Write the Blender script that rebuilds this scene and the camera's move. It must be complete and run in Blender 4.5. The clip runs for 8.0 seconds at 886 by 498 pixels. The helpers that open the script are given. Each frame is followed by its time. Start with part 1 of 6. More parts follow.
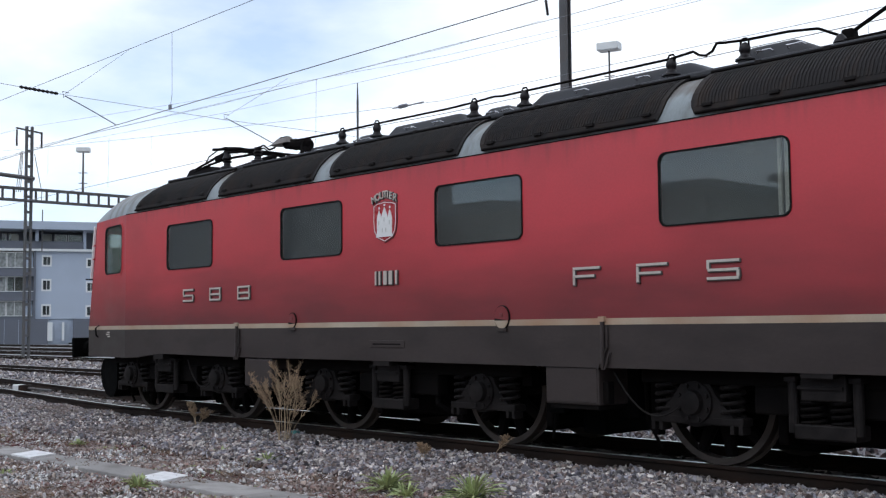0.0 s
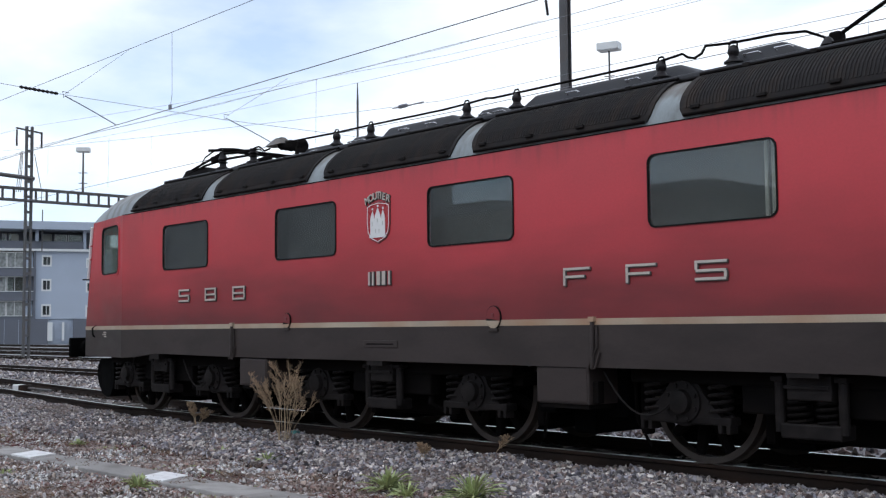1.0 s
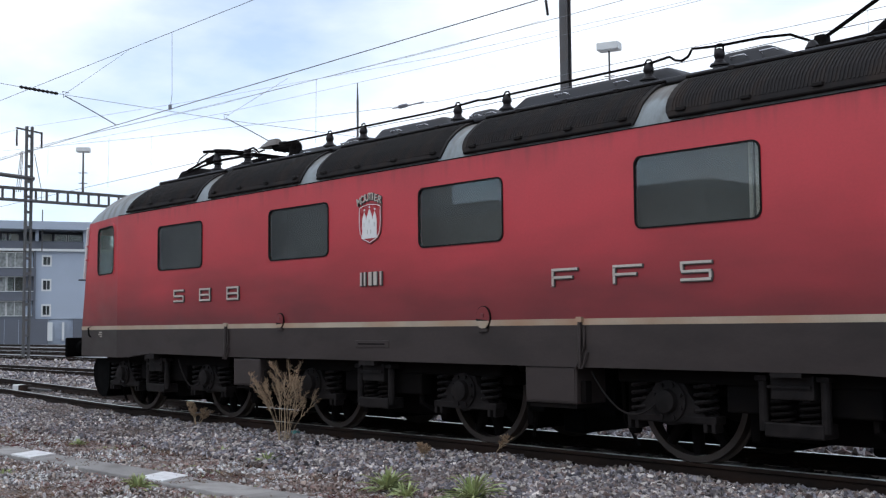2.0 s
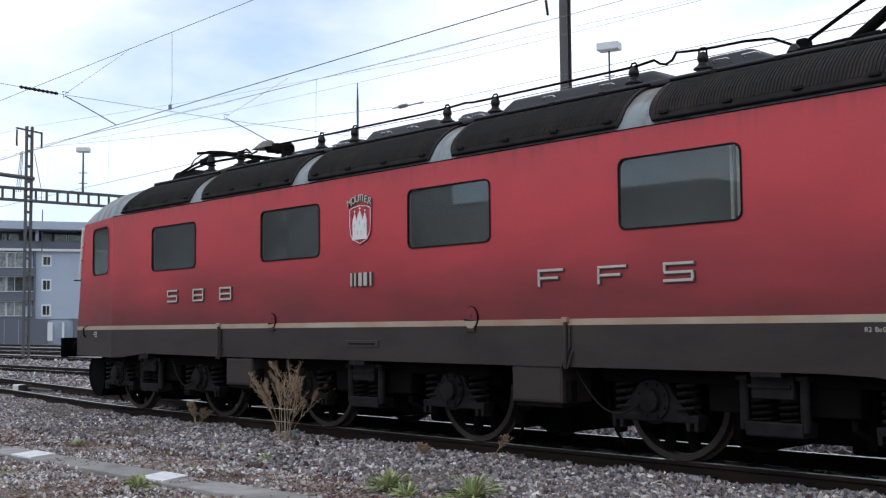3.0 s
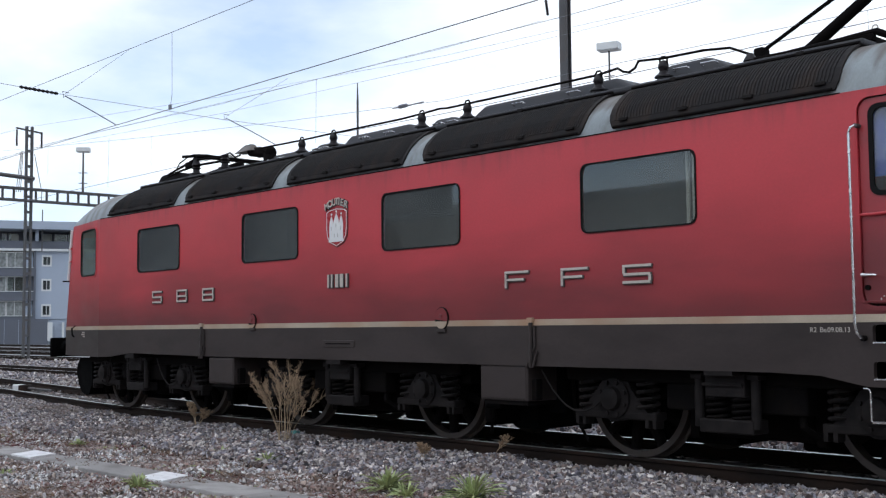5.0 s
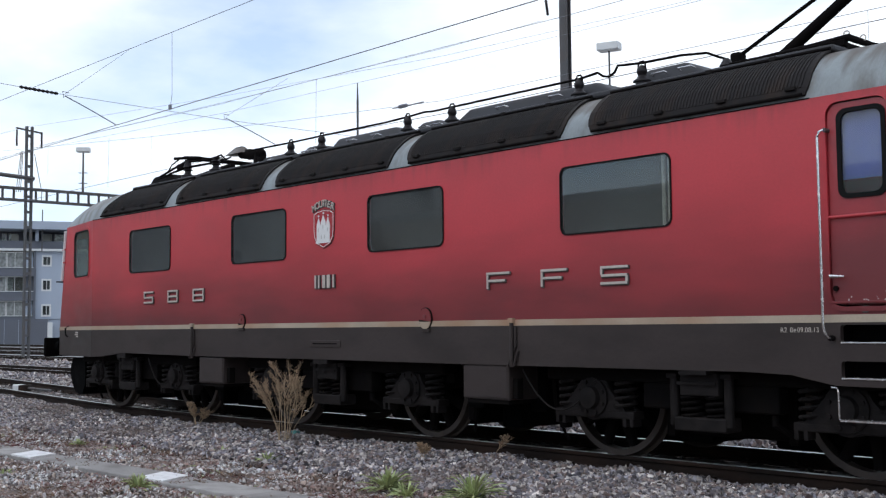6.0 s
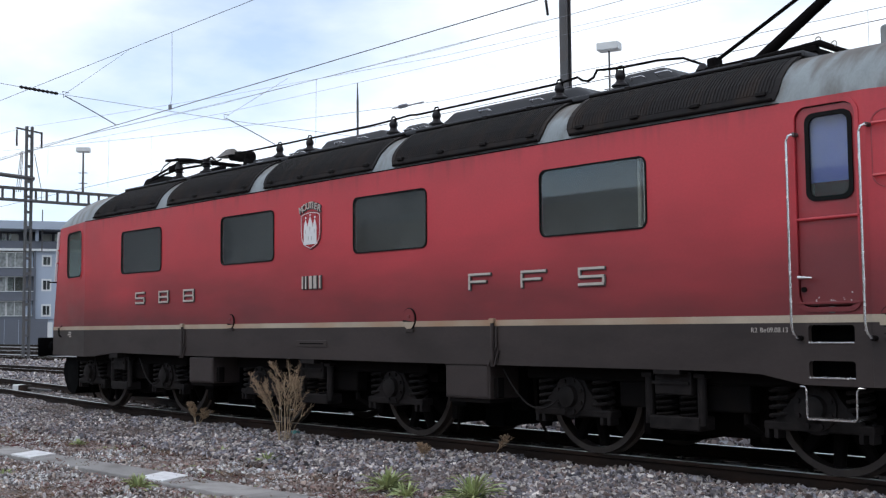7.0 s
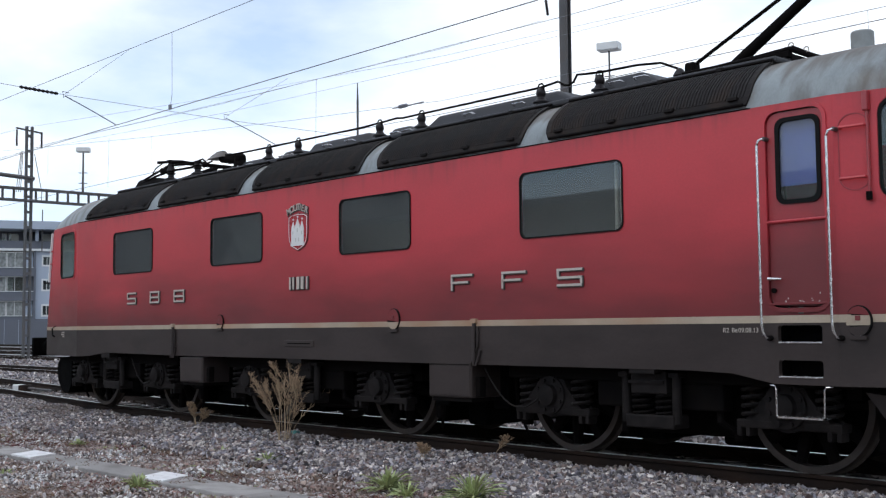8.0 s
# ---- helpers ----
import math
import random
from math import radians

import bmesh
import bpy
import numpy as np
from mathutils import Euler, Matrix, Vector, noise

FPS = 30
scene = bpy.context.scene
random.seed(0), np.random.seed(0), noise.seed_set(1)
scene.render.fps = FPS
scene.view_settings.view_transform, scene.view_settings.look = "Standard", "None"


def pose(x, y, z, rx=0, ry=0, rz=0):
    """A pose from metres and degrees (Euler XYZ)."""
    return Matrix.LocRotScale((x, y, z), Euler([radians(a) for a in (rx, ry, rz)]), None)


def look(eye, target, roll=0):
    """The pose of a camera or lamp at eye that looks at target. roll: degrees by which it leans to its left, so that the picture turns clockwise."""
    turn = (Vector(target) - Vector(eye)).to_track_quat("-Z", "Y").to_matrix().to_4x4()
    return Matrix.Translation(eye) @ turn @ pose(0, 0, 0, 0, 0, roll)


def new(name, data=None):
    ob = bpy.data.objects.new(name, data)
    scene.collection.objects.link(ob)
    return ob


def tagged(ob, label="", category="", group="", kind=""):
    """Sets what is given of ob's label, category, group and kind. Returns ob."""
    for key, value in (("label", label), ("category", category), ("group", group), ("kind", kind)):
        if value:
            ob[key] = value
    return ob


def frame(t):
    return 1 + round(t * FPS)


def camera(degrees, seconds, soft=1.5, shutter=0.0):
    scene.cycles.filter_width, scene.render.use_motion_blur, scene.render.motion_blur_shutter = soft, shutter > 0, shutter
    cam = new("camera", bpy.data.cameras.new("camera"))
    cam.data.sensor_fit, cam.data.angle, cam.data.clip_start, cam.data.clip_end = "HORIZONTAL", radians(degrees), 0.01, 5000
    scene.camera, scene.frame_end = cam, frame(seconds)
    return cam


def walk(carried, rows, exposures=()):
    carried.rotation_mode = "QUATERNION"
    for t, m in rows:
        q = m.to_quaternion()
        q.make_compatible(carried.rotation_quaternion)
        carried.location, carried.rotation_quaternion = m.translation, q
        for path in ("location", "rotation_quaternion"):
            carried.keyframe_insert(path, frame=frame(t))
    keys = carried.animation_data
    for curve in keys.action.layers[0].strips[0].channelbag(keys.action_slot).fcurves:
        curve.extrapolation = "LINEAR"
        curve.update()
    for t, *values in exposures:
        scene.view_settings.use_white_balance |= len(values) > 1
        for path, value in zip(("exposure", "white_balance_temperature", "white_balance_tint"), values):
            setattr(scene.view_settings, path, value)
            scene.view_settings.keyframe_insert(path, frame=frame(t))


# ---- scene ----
cam = camera(43.16, 8.0, soft=1.25)
EYE = look((0, -10.202, 1.359), (-7.336, -3.4425, 2.0569), -0.52)
walk(cam, [(0, EYE), (8, EYE)])

# ---------------------------------------------------------------- light
SUN_EL, SUN_AZ = 52, 182
world = bpy.data.worlds.new("sky")
scene.world = world
world.use_nodes = True
nt = world.node_tree
nt.nodes.clear()
w_out = nt.nodes.new("ShaderNodeOutputWorld")
w_bg = nt.nodes.new("ShaderNodeBackground")
w_sky = nt.nodes.new("ShaderNodeTexSky")
w_sky.sky_type, w_sky.sun_disc = "NISHITA", False
w_sky.sun_elevation, w_sky.sun_rotation = radians(SUN_EL), radians(SUN_AZ)
w_sky.ozone_density, w_sky.dust_density = 3.0, 0.3
w_tint = nt.nodes.new("ShaderNodeMix")
w_tint.data_type, w_tint.blend_type = "RGBA", "MULTIPLY"
w_tint.inputs["Factor"].default_value = 1
w_tint.inputs["B"].default_value = (1.05, 1.5, 1.8, 1)
w_tc = nt.nodes.new("ShaderNodeTexCoord")
w_map = nt.nodes.new("ShaderNodeMapping")
w_map.inputs["Scale"].default_value = (1.0, 1.0, 2.6)
w_map.inputs["Location"].default_value = (0.55, 0.25, 0.1)
w_noise = nt.nodes.new("ShaderNodeTexNoise")
w_noise.inputs["Scale"].default_value, w_noise.inputs["Detail"].default_value = 2.3, 7
w_noise.inputs["Roughness"].default_value = 0.52
w_ramp = nt.nodes.new("ShaderNodeValToRGB")
w_ramp.color_ramp.elements[0].position, w_ramp.color_ramp.elements[1].position = 0.385, 0.615
w_ramp.color_ramp.elements[0].color, w_ramp.color_ramp.elements[1].color = (0.40, 0.40, 0.40, 1), (1, 1, 1, 1)
w_mix = nt.nodes.new("ShaderNodeMix")
w_mix.data_type = "RGBA"
w_mix.inputs["B"].default_value = (11.3, 12.0, 12.9, 1)
nt.links.new(w_tc.outputs["Generated"], w_map.inputs["Vector"])
nt.links.new(w_map.outputs["Vector"], w_noise.inputs["Vector"])
nt.links.new(w_noise.outputs["Fac"], w_ramp.inputs["Fac"])
nt.links.new(w_ramp.outputs["Color"], w_mix.inputs["Factor"])
nt.links.new(w_sky.outputs["Color"], w_tint.inputs["A"])
nt.links.new(w_tint.outputs["Result"], w_mix.inputs["A"])
nt.links.new(w_mix.outputs["Result"], w_bg.inputs["Color"])
w_bg.inputs["Strength"].default_value = 0.10
nt.links.new(w_bg.outputs["Background"], w_out.inputs["Surface"])

sun = new("sun", bpy.data.lights.new("sun", "SUN"))
sun.data.energy, sun.data.angle, sun.data.color = 0.5, radians(25), (1.0, 0.96, 0.9)
sun.matrix_world = look((0, 0, 30), (-30 * math.cos(radians(SUN_EL)) * math.sin(radians(SUN_AZ)),
                                     -30 * math.cos(radians(SUN_EL)) * math.cos(radians(SUN_AZ)),
                                     30 - 30 * math.sin(radians(SUN_EL))))
scene.view_settings.exposure = 0.0


# ---------------------------------------------------------------- materials
def material(name, color, rough=0.6, metal=0.0, vary=0.15, scale=8.0, fine=90.0, bump=0.15, bump_d=0.004,
             second=None, stain=0.0, stain_scale=2.0, per_object=0.0, per_island=0.0, coat=0.0, spec=0.5, stretch=(1, 1, 1), palette=(), film=None, streak=None):
    """A procedural surface: base colour varied at two scales, stains of a second colour, fine relief.
    palette: colours dealt out stone by stone; film: (colour, height, reach, amount) of brake dust and painted shade,
    darker downwards; streak: (colour, height, reach, amount) of rain streaks."""
    m = bpy.data.materials.new(name)
    m.use_nodes = True
    t = m.node_tree
    b = t.nodes["Principled BSDF"]
    tc = t.nodes.new("ShaderNodeTexCoord")
    mp = t.nodes.new("ShaderNodeMapping")
    mp.inputs["Scale"].default_value = stretch
    t.links.new(tc.outputs["Object"], mp.inputs["Vector"])
    n1 = t.nodes.new("ShaderNodeTexNoise")
    n1.inputs["Scale"].default_value, n1.inputs["Detail"].default_value = scale, 5
    n2 = t.nodes.new("ShaderNodeTexNoise")
    n2.inputs["Scale"].default_value, n2.inputs["Detail"].default_value = fine, 4
    for n in (n1, n2):
        t.links.new(mp.outputs["Vector"], n.inputs["Vector"])
    add = t.nodes.new("ShaderNodeMath")
    add.operation = "MULTIPLY_ADD"
    t.links.new(n2.outputs["Fac"], add.inputs[0])
    add.inputs[1].default_value = 0.5
    t.links.new(n1.outputs["Fac"], add.inputs[2])
    rng = t.nodes.new("ShaderNodeMapRange")
    rng.inputs["From Min"].default_value, rng.inputs["From Max"].default_value = 0.45, 1.05
    rng.inputs["To Min"].default_value, rng.inputs["To Max"].default_value = 1 - vary, 1 + vary
    t.links.new(add.outputs[0], rng.inputs["Value"])
    last = rng.outputs["Result"]
    if per_object or per_island:
        src = t.nodes.new("ShaderNodeObjectInfo" if per_object else "ShaderNodeNewGeometry")
        r2 = t.nodes.new("ShaderNodeMapRange")
        k = per_object or per_island
        r2.inputs["To Min"].default_value, r2.inputs["To Max"].default_value = 1 - k, 1 + k
        t.links.new(src.outputs["Random" if per_object else "Random Per Island"], r2.inputs["Value"])
        mu = t.nodes.new("ShaderNodeMath")
        mu.operation = "MULTIPLY"
        t.links.new(last, mu.inputs[0])
        t.links.new(r2.outputs["Result"], mu.inputs[1])
        last = mu.outputs[0]
    col = t.nodes.new("ShaderNodeMix")
    col.data_type, col.blend_type = "RGBA", "MULTIPLY"
    col.inputs["Factor"].default_value = 1
    col.inputs["A"].default_value = (*color, 1)
    t.links.new(last, col.inputs["B"])
    if palette:
        geo = t.nodes.new("ShaderNodeNewGeometry")
        wn = t.nodes.new("ShaderNodeTexWhiteNoise")
        wn.noise_dimensions = "1D"
        t.links.new(geo.outputs["Random Per Island"], wn.inputs["W"])
        pal = t.nodes.new("ShaderNodeValToRGB")
        pal.color_ramp.interpolation = "CONSTANT"
        while len(pal.color_ramp.elements) < len(palette):
            pal.color_ramp.elements.new(0.5)
        for i, c in enumerate(palette):
            pal.color_ramp.elements[i].position = i / len(palette)
            pal.color_ramp.elements[i].color = (*c, 1)
        t.links.new(wn.outputs["Value"], pal.inputs["Fac"])
        t.links.new(pal.outputs["Color"], col.inputs["A"])
    out = col.outputs["Result"]
    for grime_shade, shape, sign in ((film, (0.55, 1.0, 2.2), -1), (streak, (9.0, 1.0, 0.35), 1)):
        if not grime_shade:
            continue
        g_color, g_level, g_reach, g_amount = grime_shade
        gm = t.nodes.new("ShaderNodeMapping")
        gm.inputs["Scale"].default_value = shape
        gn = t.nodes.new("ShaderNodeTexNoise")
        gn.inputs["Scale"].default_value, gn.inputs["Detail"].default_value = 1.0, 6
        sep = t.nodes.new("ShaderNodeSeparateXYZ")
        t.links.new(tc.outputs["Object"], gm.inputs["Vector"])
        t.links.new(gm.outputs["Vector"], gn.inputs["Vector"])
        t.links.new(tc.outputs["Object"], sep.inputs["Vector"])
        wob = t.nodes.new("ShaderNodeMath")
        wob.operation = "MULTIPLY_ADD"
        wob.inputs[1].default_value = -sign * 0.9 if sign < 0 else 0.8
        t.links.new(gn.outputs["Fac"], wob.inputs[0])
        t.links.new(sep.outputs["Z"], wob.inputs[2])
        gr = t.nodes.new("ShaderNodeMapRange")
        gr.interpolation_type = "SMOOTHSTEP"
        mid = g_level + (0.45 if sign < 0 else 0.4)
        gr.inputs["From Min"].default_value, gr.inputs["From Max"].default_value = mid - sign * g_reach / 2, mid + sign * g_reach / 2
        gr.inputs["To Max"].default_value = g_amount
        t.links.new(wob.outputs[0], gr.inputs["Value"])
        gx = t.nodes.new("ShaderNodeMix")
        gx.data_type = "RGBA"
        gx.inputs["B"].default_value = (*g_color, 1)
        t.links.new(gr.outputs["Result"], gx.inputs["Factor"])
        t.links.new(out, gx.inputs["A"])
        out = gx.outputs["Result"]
    if second:
        n3 = t.nodes.new("ShaderNodeTexNoise")
        n3.inputs["Scale"].default_value, n3.inputs["Detail"].default_value = stain_scale, 6
        t.links.new(mp.outputs["Vector"], n3.inputs["Vector"])
        r3 = t.nodes.new("ShaderNodeMapRange")
        r3.inputs["From Min"].default_value, r3.inputs["From Max"].default_value = 0.46, 0.68
        r3.inputs["To Max"].default_value = stain
        t.links.new(n3.outputs["Fac"], r3.inputs["Value"])
        mx = t.nodes.new("ShaderNodeMix")
        mx.data_type = "RGBA"
        mx.inputs["B"].default_value = (*second, 1)
        t.links.new(r3.outputs["Result"], mx.inputs["Factor"])
        t.links.new(out, mx.inputs["A"])
        out = mx.outputs["Result"]
    t.links.new(out, b.inputs["Base Color"])
    b.inputs["Metallic"].default_value = metal
    b.inputs["Specular IOR Level"].default_value = spec
    b.inputs["Coat Weight"].default_value = coat
    b.inputs["Coat Roughness"].default_value = 0.25
    rr = t.nodes.new("ShaderNodeMapRange")
    rr.inputs["From Min"].default_value, rr.inputs["From Max"].default_value = 0.3, 0.7
    rr.inputs["To Min"].default_value, rr.inputs["To Max"].default_value = max(0.02, rough - 0.08), min(1, rough + 0.08)
    t.links.new(n1.outputs["Fac"], rr.inputs["Value"])
    t.links.new(rr.outputs["Result"], b.inputs["Roughness"])
    if bump:
        bp = t.nodes.new("ShaderNodeBump")
        bp.inputs["Strength"].default_value, bp.inputs["Distance"].default_value = bump, bump_d
        t.links.new(n2.outputs["Fac"], bp.inputs["Height"])
        t.links.new(bp.outputs["Normal"], b.inputs["Normal"])
    return m


def glass_material(name, tint=(0.55, 0.6, 0.6), dust=0.1):
    """Clear glass under a thin film of dust."""
    m = bpy.data.materials.new(name)
    m.use_nodes = True
    t = m.node_tree
    b = t.nodes["Principled BSDF"]
    b.inputs["Base Color"].default_value = (*tint, 1)
    b.inputs["Transmission Weight"].default_value = 1
    b.inputs["Roughness"].default_value = 0.015
    b.inputs["IOR"].default_value = 1.5
    d = t.nodes.new("ShaderNodeBsdfDiffuse")
    d.inputs["Color"].default_value = (0.34, 0.35, 0.34, 1)
    n = t.nodes.new("ShaderNodeTexNoise")
    n.inputs["Scale"].default_value, n.inputs["Detail"].default_value = 3.0, 6
    tc = t.nodes.new("ShaderNodeTexCoord")
    r = t.nodes.new("ShaderNodeMapRange")
    r.inputs["From Min"].default_value, r.inputs["From Max"].default_value = 0.3, 0.7
    r.inputs["To Min"].default_value, r.inputs["To Max"].default_value = dust * 0.6, dust * 1.4
    mx = t.nodes.new("ShaderNodeMixShader")
    t.links.new(tc.outputs["Object"], n.inputs["Vector"])
    t.links.new(n.outputs["Fac"], r.inputs["Value"])
    t.links.new(r.outputs["Result"], mx.inputs["Fac"])
    t.links.new(b.outputs["BSDF"], mx.inputs[1])
    t.links.new(d.outputs["BSDF"], mx.inputs[2])
    t.links.new(mx.outputs["Shader"], t.nodes["Material Output"].inputs["Surface"])
    return m


# Film on the side: brake dust plus painted shade, darker towards the bottom.
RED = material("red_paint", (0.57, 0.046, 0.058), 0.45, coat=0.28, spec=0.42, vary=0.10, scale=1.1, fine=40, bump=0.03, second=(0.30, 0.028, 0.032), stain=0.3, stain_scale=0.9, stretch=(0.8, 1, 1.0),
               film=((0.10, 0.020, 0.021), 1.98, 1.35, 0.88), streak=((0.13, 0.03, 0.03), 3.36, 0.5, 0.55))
# Film on the door: shade below its ledge, painted into the colour.
DOOR_RED = material("door_red_paint", (0.36, 0.029, 0.037), 0.40, coat=0.5, vary=0.10, scale=2, fine=40, bump=0.03, second=(0.17, 0.028, 0.026), stain=0.3, stain_scale=3,
                    film=((0.10, 0.020, 0.021), 2.12, 0.75, 0.72))
SKIRT = material("underframe_grey_paint", (0.046, 0.0345, 0.0315), 0.5, spec=0.3, vary=0.16, scale=1.5, fine=30, bump=0.05, second=(0.025, 0.0195, 0.017), stain=0.5, stain_scale=2.5, stretch=(0.6, 1, 1.5))
CREAM = material("cream_stripe_paint", (0.44, 0.36, 0.27), 0.5, vary=0.16, scale=3, fine=50, bump=0.04, second=(0.36, 0.18, 0.09), stain=0.85, stain_scale=0.55)
ROOF = material("weathered_roof_paint", (0.235, 0.262, 0.268), 0.45, vary=0.2, scale=4, fine=40, bump=0.06, second=(0.09, 0.07, 0.055), stain=0.85, stain_scale=2.6, stretch=(1.6, 1, 0.7),
                streak=((0.085, 0.062, 0.047), 3.63, 0.30, 0.85))
VENTCAP = material("vent_grey_paint", (0.28, 0.295, 0.29), 0.5, vary=0.15, scale=6, fine=40, bump=0.05, second=(0.16, 0.14, 0.12), stain=0.5, stain_scale=5)
ROOFTOP = material("dark_roof_paint", (0.026, 0.026, 0.031), 0.6, vary=0.2, scale=3, fine=40, bump=0.08, second=(0.045, 0.04, 0.038), stain=0.5, stain_scale=3)
VENT = material("black_louvre_metal", (0.018, 0.0155, 0.0155), 0.7, vary=0.3, scale=5, fine=60, bump=0.1, second=(0.036, 0.024, 0.018), stain=0.65, stain_scale=1.6, stretch=(4, 1, 0.6), spec=0.15)
# Soot colours set darker still, to carry the shade under the frame.
BOGIE = material("soot_shade_bogie_metal", (0.0065, 0.0054, 0.0053), 0.85, vary=0.25, scale=6, fine=70, bump=0.2, second=(0.010, 0.0078, 0.0062), stain=0.6, stain_scale=5, spec=0.06)
AXLE = material("dusty_axle_box_metal", (0.018, 0.0148, 0.014), 0.65, vary=0.3, scale=8, fine=70, bump=0.2, second=(0.006, 0.0052, 0.005), stain=0.7, stain_scale=6, spec=0.12)
BLACK = material("soot_shade_black", (0.003, 0.003, 0.003), 0.9, vary=0.2, spec=0.04)
TYRE = material("steel_tyre", (0.050, 0.036, 0.028), 0.55, metal=0.0, vary=0.2, scale=9, bump=0.06, second=(0.022, 0.016, 0.013), stain=0.6, stain_scale=4)
CHROME = material("bright_handrail_steel", (0.74, 0.72, 0.71), 0.22, metal=0.9, vary=0.08, scale=20, bump=0.0)
# Dark metal, also the painted shadow behind letters, bars and badges.
NUMERAL = material("dark_metal_and_shadow", (0.10, 0.085, 0.08), 0.5, metal=0.3, vary=0.15, scale=30, bump=0.05)
LETTER = material("cast_aluminium", (0.56, 0.50, 0.44), 0.5, metal=0.25, vary=0.12, scale=30, bump=0.05)
RUBBER = material("black_rubber_seal", (0.007, 0.007, 0.007), 0.7, vary=0.1, spec=0.15)
WHITE = material("white_enamel", (0.78, 0.77, 0.75), 0.4, vary=0.06, scale=20)
SHIELD = material("red_enamel", (0.42, 0.03, 0.035), 0.3, vary=0.05, scale=20)
INSUL = material("brown_porcelain", (0.012, 0.009, 0.010), 0.45, spec=0.3, vary=0.1)
WIRE = material("dark_wire", (0.20, 0.20, 0.225), 0.6, vary=0.1)
STEEL = material("galvanised_mast_steel", (0.10, 0.098, 0.10), 0.6, metal=0.2, vary=0.2, scale=3, second=(0.12, 0.075, 0.05), stain=0.4, stain_scale=2)
# Oily stone, darkened as well for the shade beneath the locomotive.
OILY_SHADE = material("oily_shaded_stone", (0.035, 0.032, 0.030), 0.8, vary=0.3, scale=14, fine=70, bump=0.3, per_island=0.5)
RUST = material("rusty_rail_steel", (0.019, 0.0125, 0.0098), 0.85, vary=0.3, scale=7, fine=60, bump=0.3, second=(0.045, 0.024, 0.016), stain=0.6, stain_scale=3, stretch=(0.4, 1, 1), spec=0.2)
RAILTOP = material("polished_rail_head", (0.50, 0.49, 0.47), 0.34, metal=0.8, vary=0.15, scale=4, bump=0.02, stretch=(0.2, 3, 1))
SLEEPER = material("oily_timber_sleeper", (0.050, 0.040, 0.034), 0.8, vary=0.3, scale=5, bump=0.4, per_object=0.2, stretch=(3, 0.4, 1))
STONE = material("ballast_stone", (0.25, 0.24, 0.25), 0.75, vary=0.25, scale=14, fine=70, bump=0.3, per_island=0.6, second=(0.15, 0.108, 0.088), stain=0.6, stain_scale=0.55,
                 palette=((0.348, 0.322, 0.329), (0.168, 0.158, 0.178), (0.432, 0.390, 0.362), (0.264, 0.203, 0.178), (0.078, 0.071, 0.078), (0.252, 0.237, 0.259), (0.600, 0.542, 0.502), (0.192, 0.136, 0.124)))
PEBBLE = material("small_brown_gravel", (0.30, 0.28, 0.27), 0.85, vary=0.3, scale=14, fine=70, bump=0.3, per_island=0.45, second=(0.27, 0.175, 0.14), stain=0.65, stain_scale=0.8,
                  palette=((0.48, 0.455, 0.44), (0.32, 0.27, 0.245), (0.66, 0.64, 0.62), (0.18, 0.155, 0.155), (0.40, 0.325, 0.27), (0.55, 0.54, 0.55), (0.29, 0.19, 0.17)))
SOIL = material("gravelly_soil", (0.165, 0.128, 0.108), 0.95, vary=0.4, scale=9, fine=50, bump=0.9, bump_d=0.02, second=(0.065, 0.043, 0.034), stain=0.7, stain_scale=0.7)
CONCRETE = material("weathered_concrete", (0.30, 0.285, 0.27), 0.85, vary=0.22, scale=5, fine=60, bump=0.35, second=(0.15, 0.135, 0.12), stain=0.6, stain_scale=3, per_object=0.16)
WHITEPAINT = material("worn_white_paint", (0.80, 0.80, 0.80), 0.7, vary=0.1, scale=12, bump=0.2, second=(0.5, 0.48, 0.45), stain=0.5, stain_scale=9)
DRY = material("dry_plant_stalk", (0.42, 0.31, 0.20), 0.9, vary=0.3, scale=20, per_island=0.35)
SEED = material("dry_seed_pod", (0.38, 0.26, 0.165), 0.9, vary=0.3, scale=30, per_island=0.4)
LEAF = material("weed_leaf", (0.36, 0.42, 0.19), 0.7, vary=0.3, scale=20, per_island=0.35, second=(0.45, 0.40, 0.20), stain=0.5, stain_scale=6)
REDWEED = material("dark_red_weed", (0.15, 0.035, 0.035), 0.9, vary=0.4, scale=20, per_island=0.5)
MOSS = material("moss_and_red_weed", (0.20, 0.13, 0.085), 0.9, vary=0.4, scale=20, per_island=0.5, second=(0.16, 0.05, 0.045), stain=0.7, stain_scale=2)
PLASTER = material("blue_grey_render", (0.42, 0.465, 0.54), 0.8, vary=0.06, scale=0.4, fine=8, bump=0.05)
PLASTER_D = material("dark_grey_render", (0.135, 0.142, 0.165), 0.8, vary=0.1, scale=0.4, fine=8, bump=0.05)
PALE = material("pale_window_frame", (0.72, 0.72, 0.70), 0.5, vary=0.05, scale=2)
BRICK = material("brown_render", (0.21, 0.17, 0.14), 0.85, vary=0.1, scale=0.5, bump=0.05)
YARD = material("far_stone_ballast", (0.26, 0.26, 0.27), 0.9, vary=0.35, scale=6, fine=30, bump=0.6, bump_d=0.03, second=(0.16, 0.14, 0.12), stain=0.4, stain_scale=0.5, stretch=(0.3, 1, 1))
HILL = material("wooded_hill", (0.035, 0.050, 0.030), 0.95, vary=0.4, scale=0.05, fine=0.5, bump=0.3)
INSIDE = material("machine_room_lining", (0.13, 0.14, 0.135), 0.7, vary=0.15, scale=1.5)
CURTAIN = material("pale_cab_blind", (0.55, 0.54, 0.50), 0.8, vary=0.1, scale=20)
BLUEBACKING = material("blue_window_backing", (0.19, 0.26, 0.88), 0.6, vary=0.12, scale=4, spec=0.4)
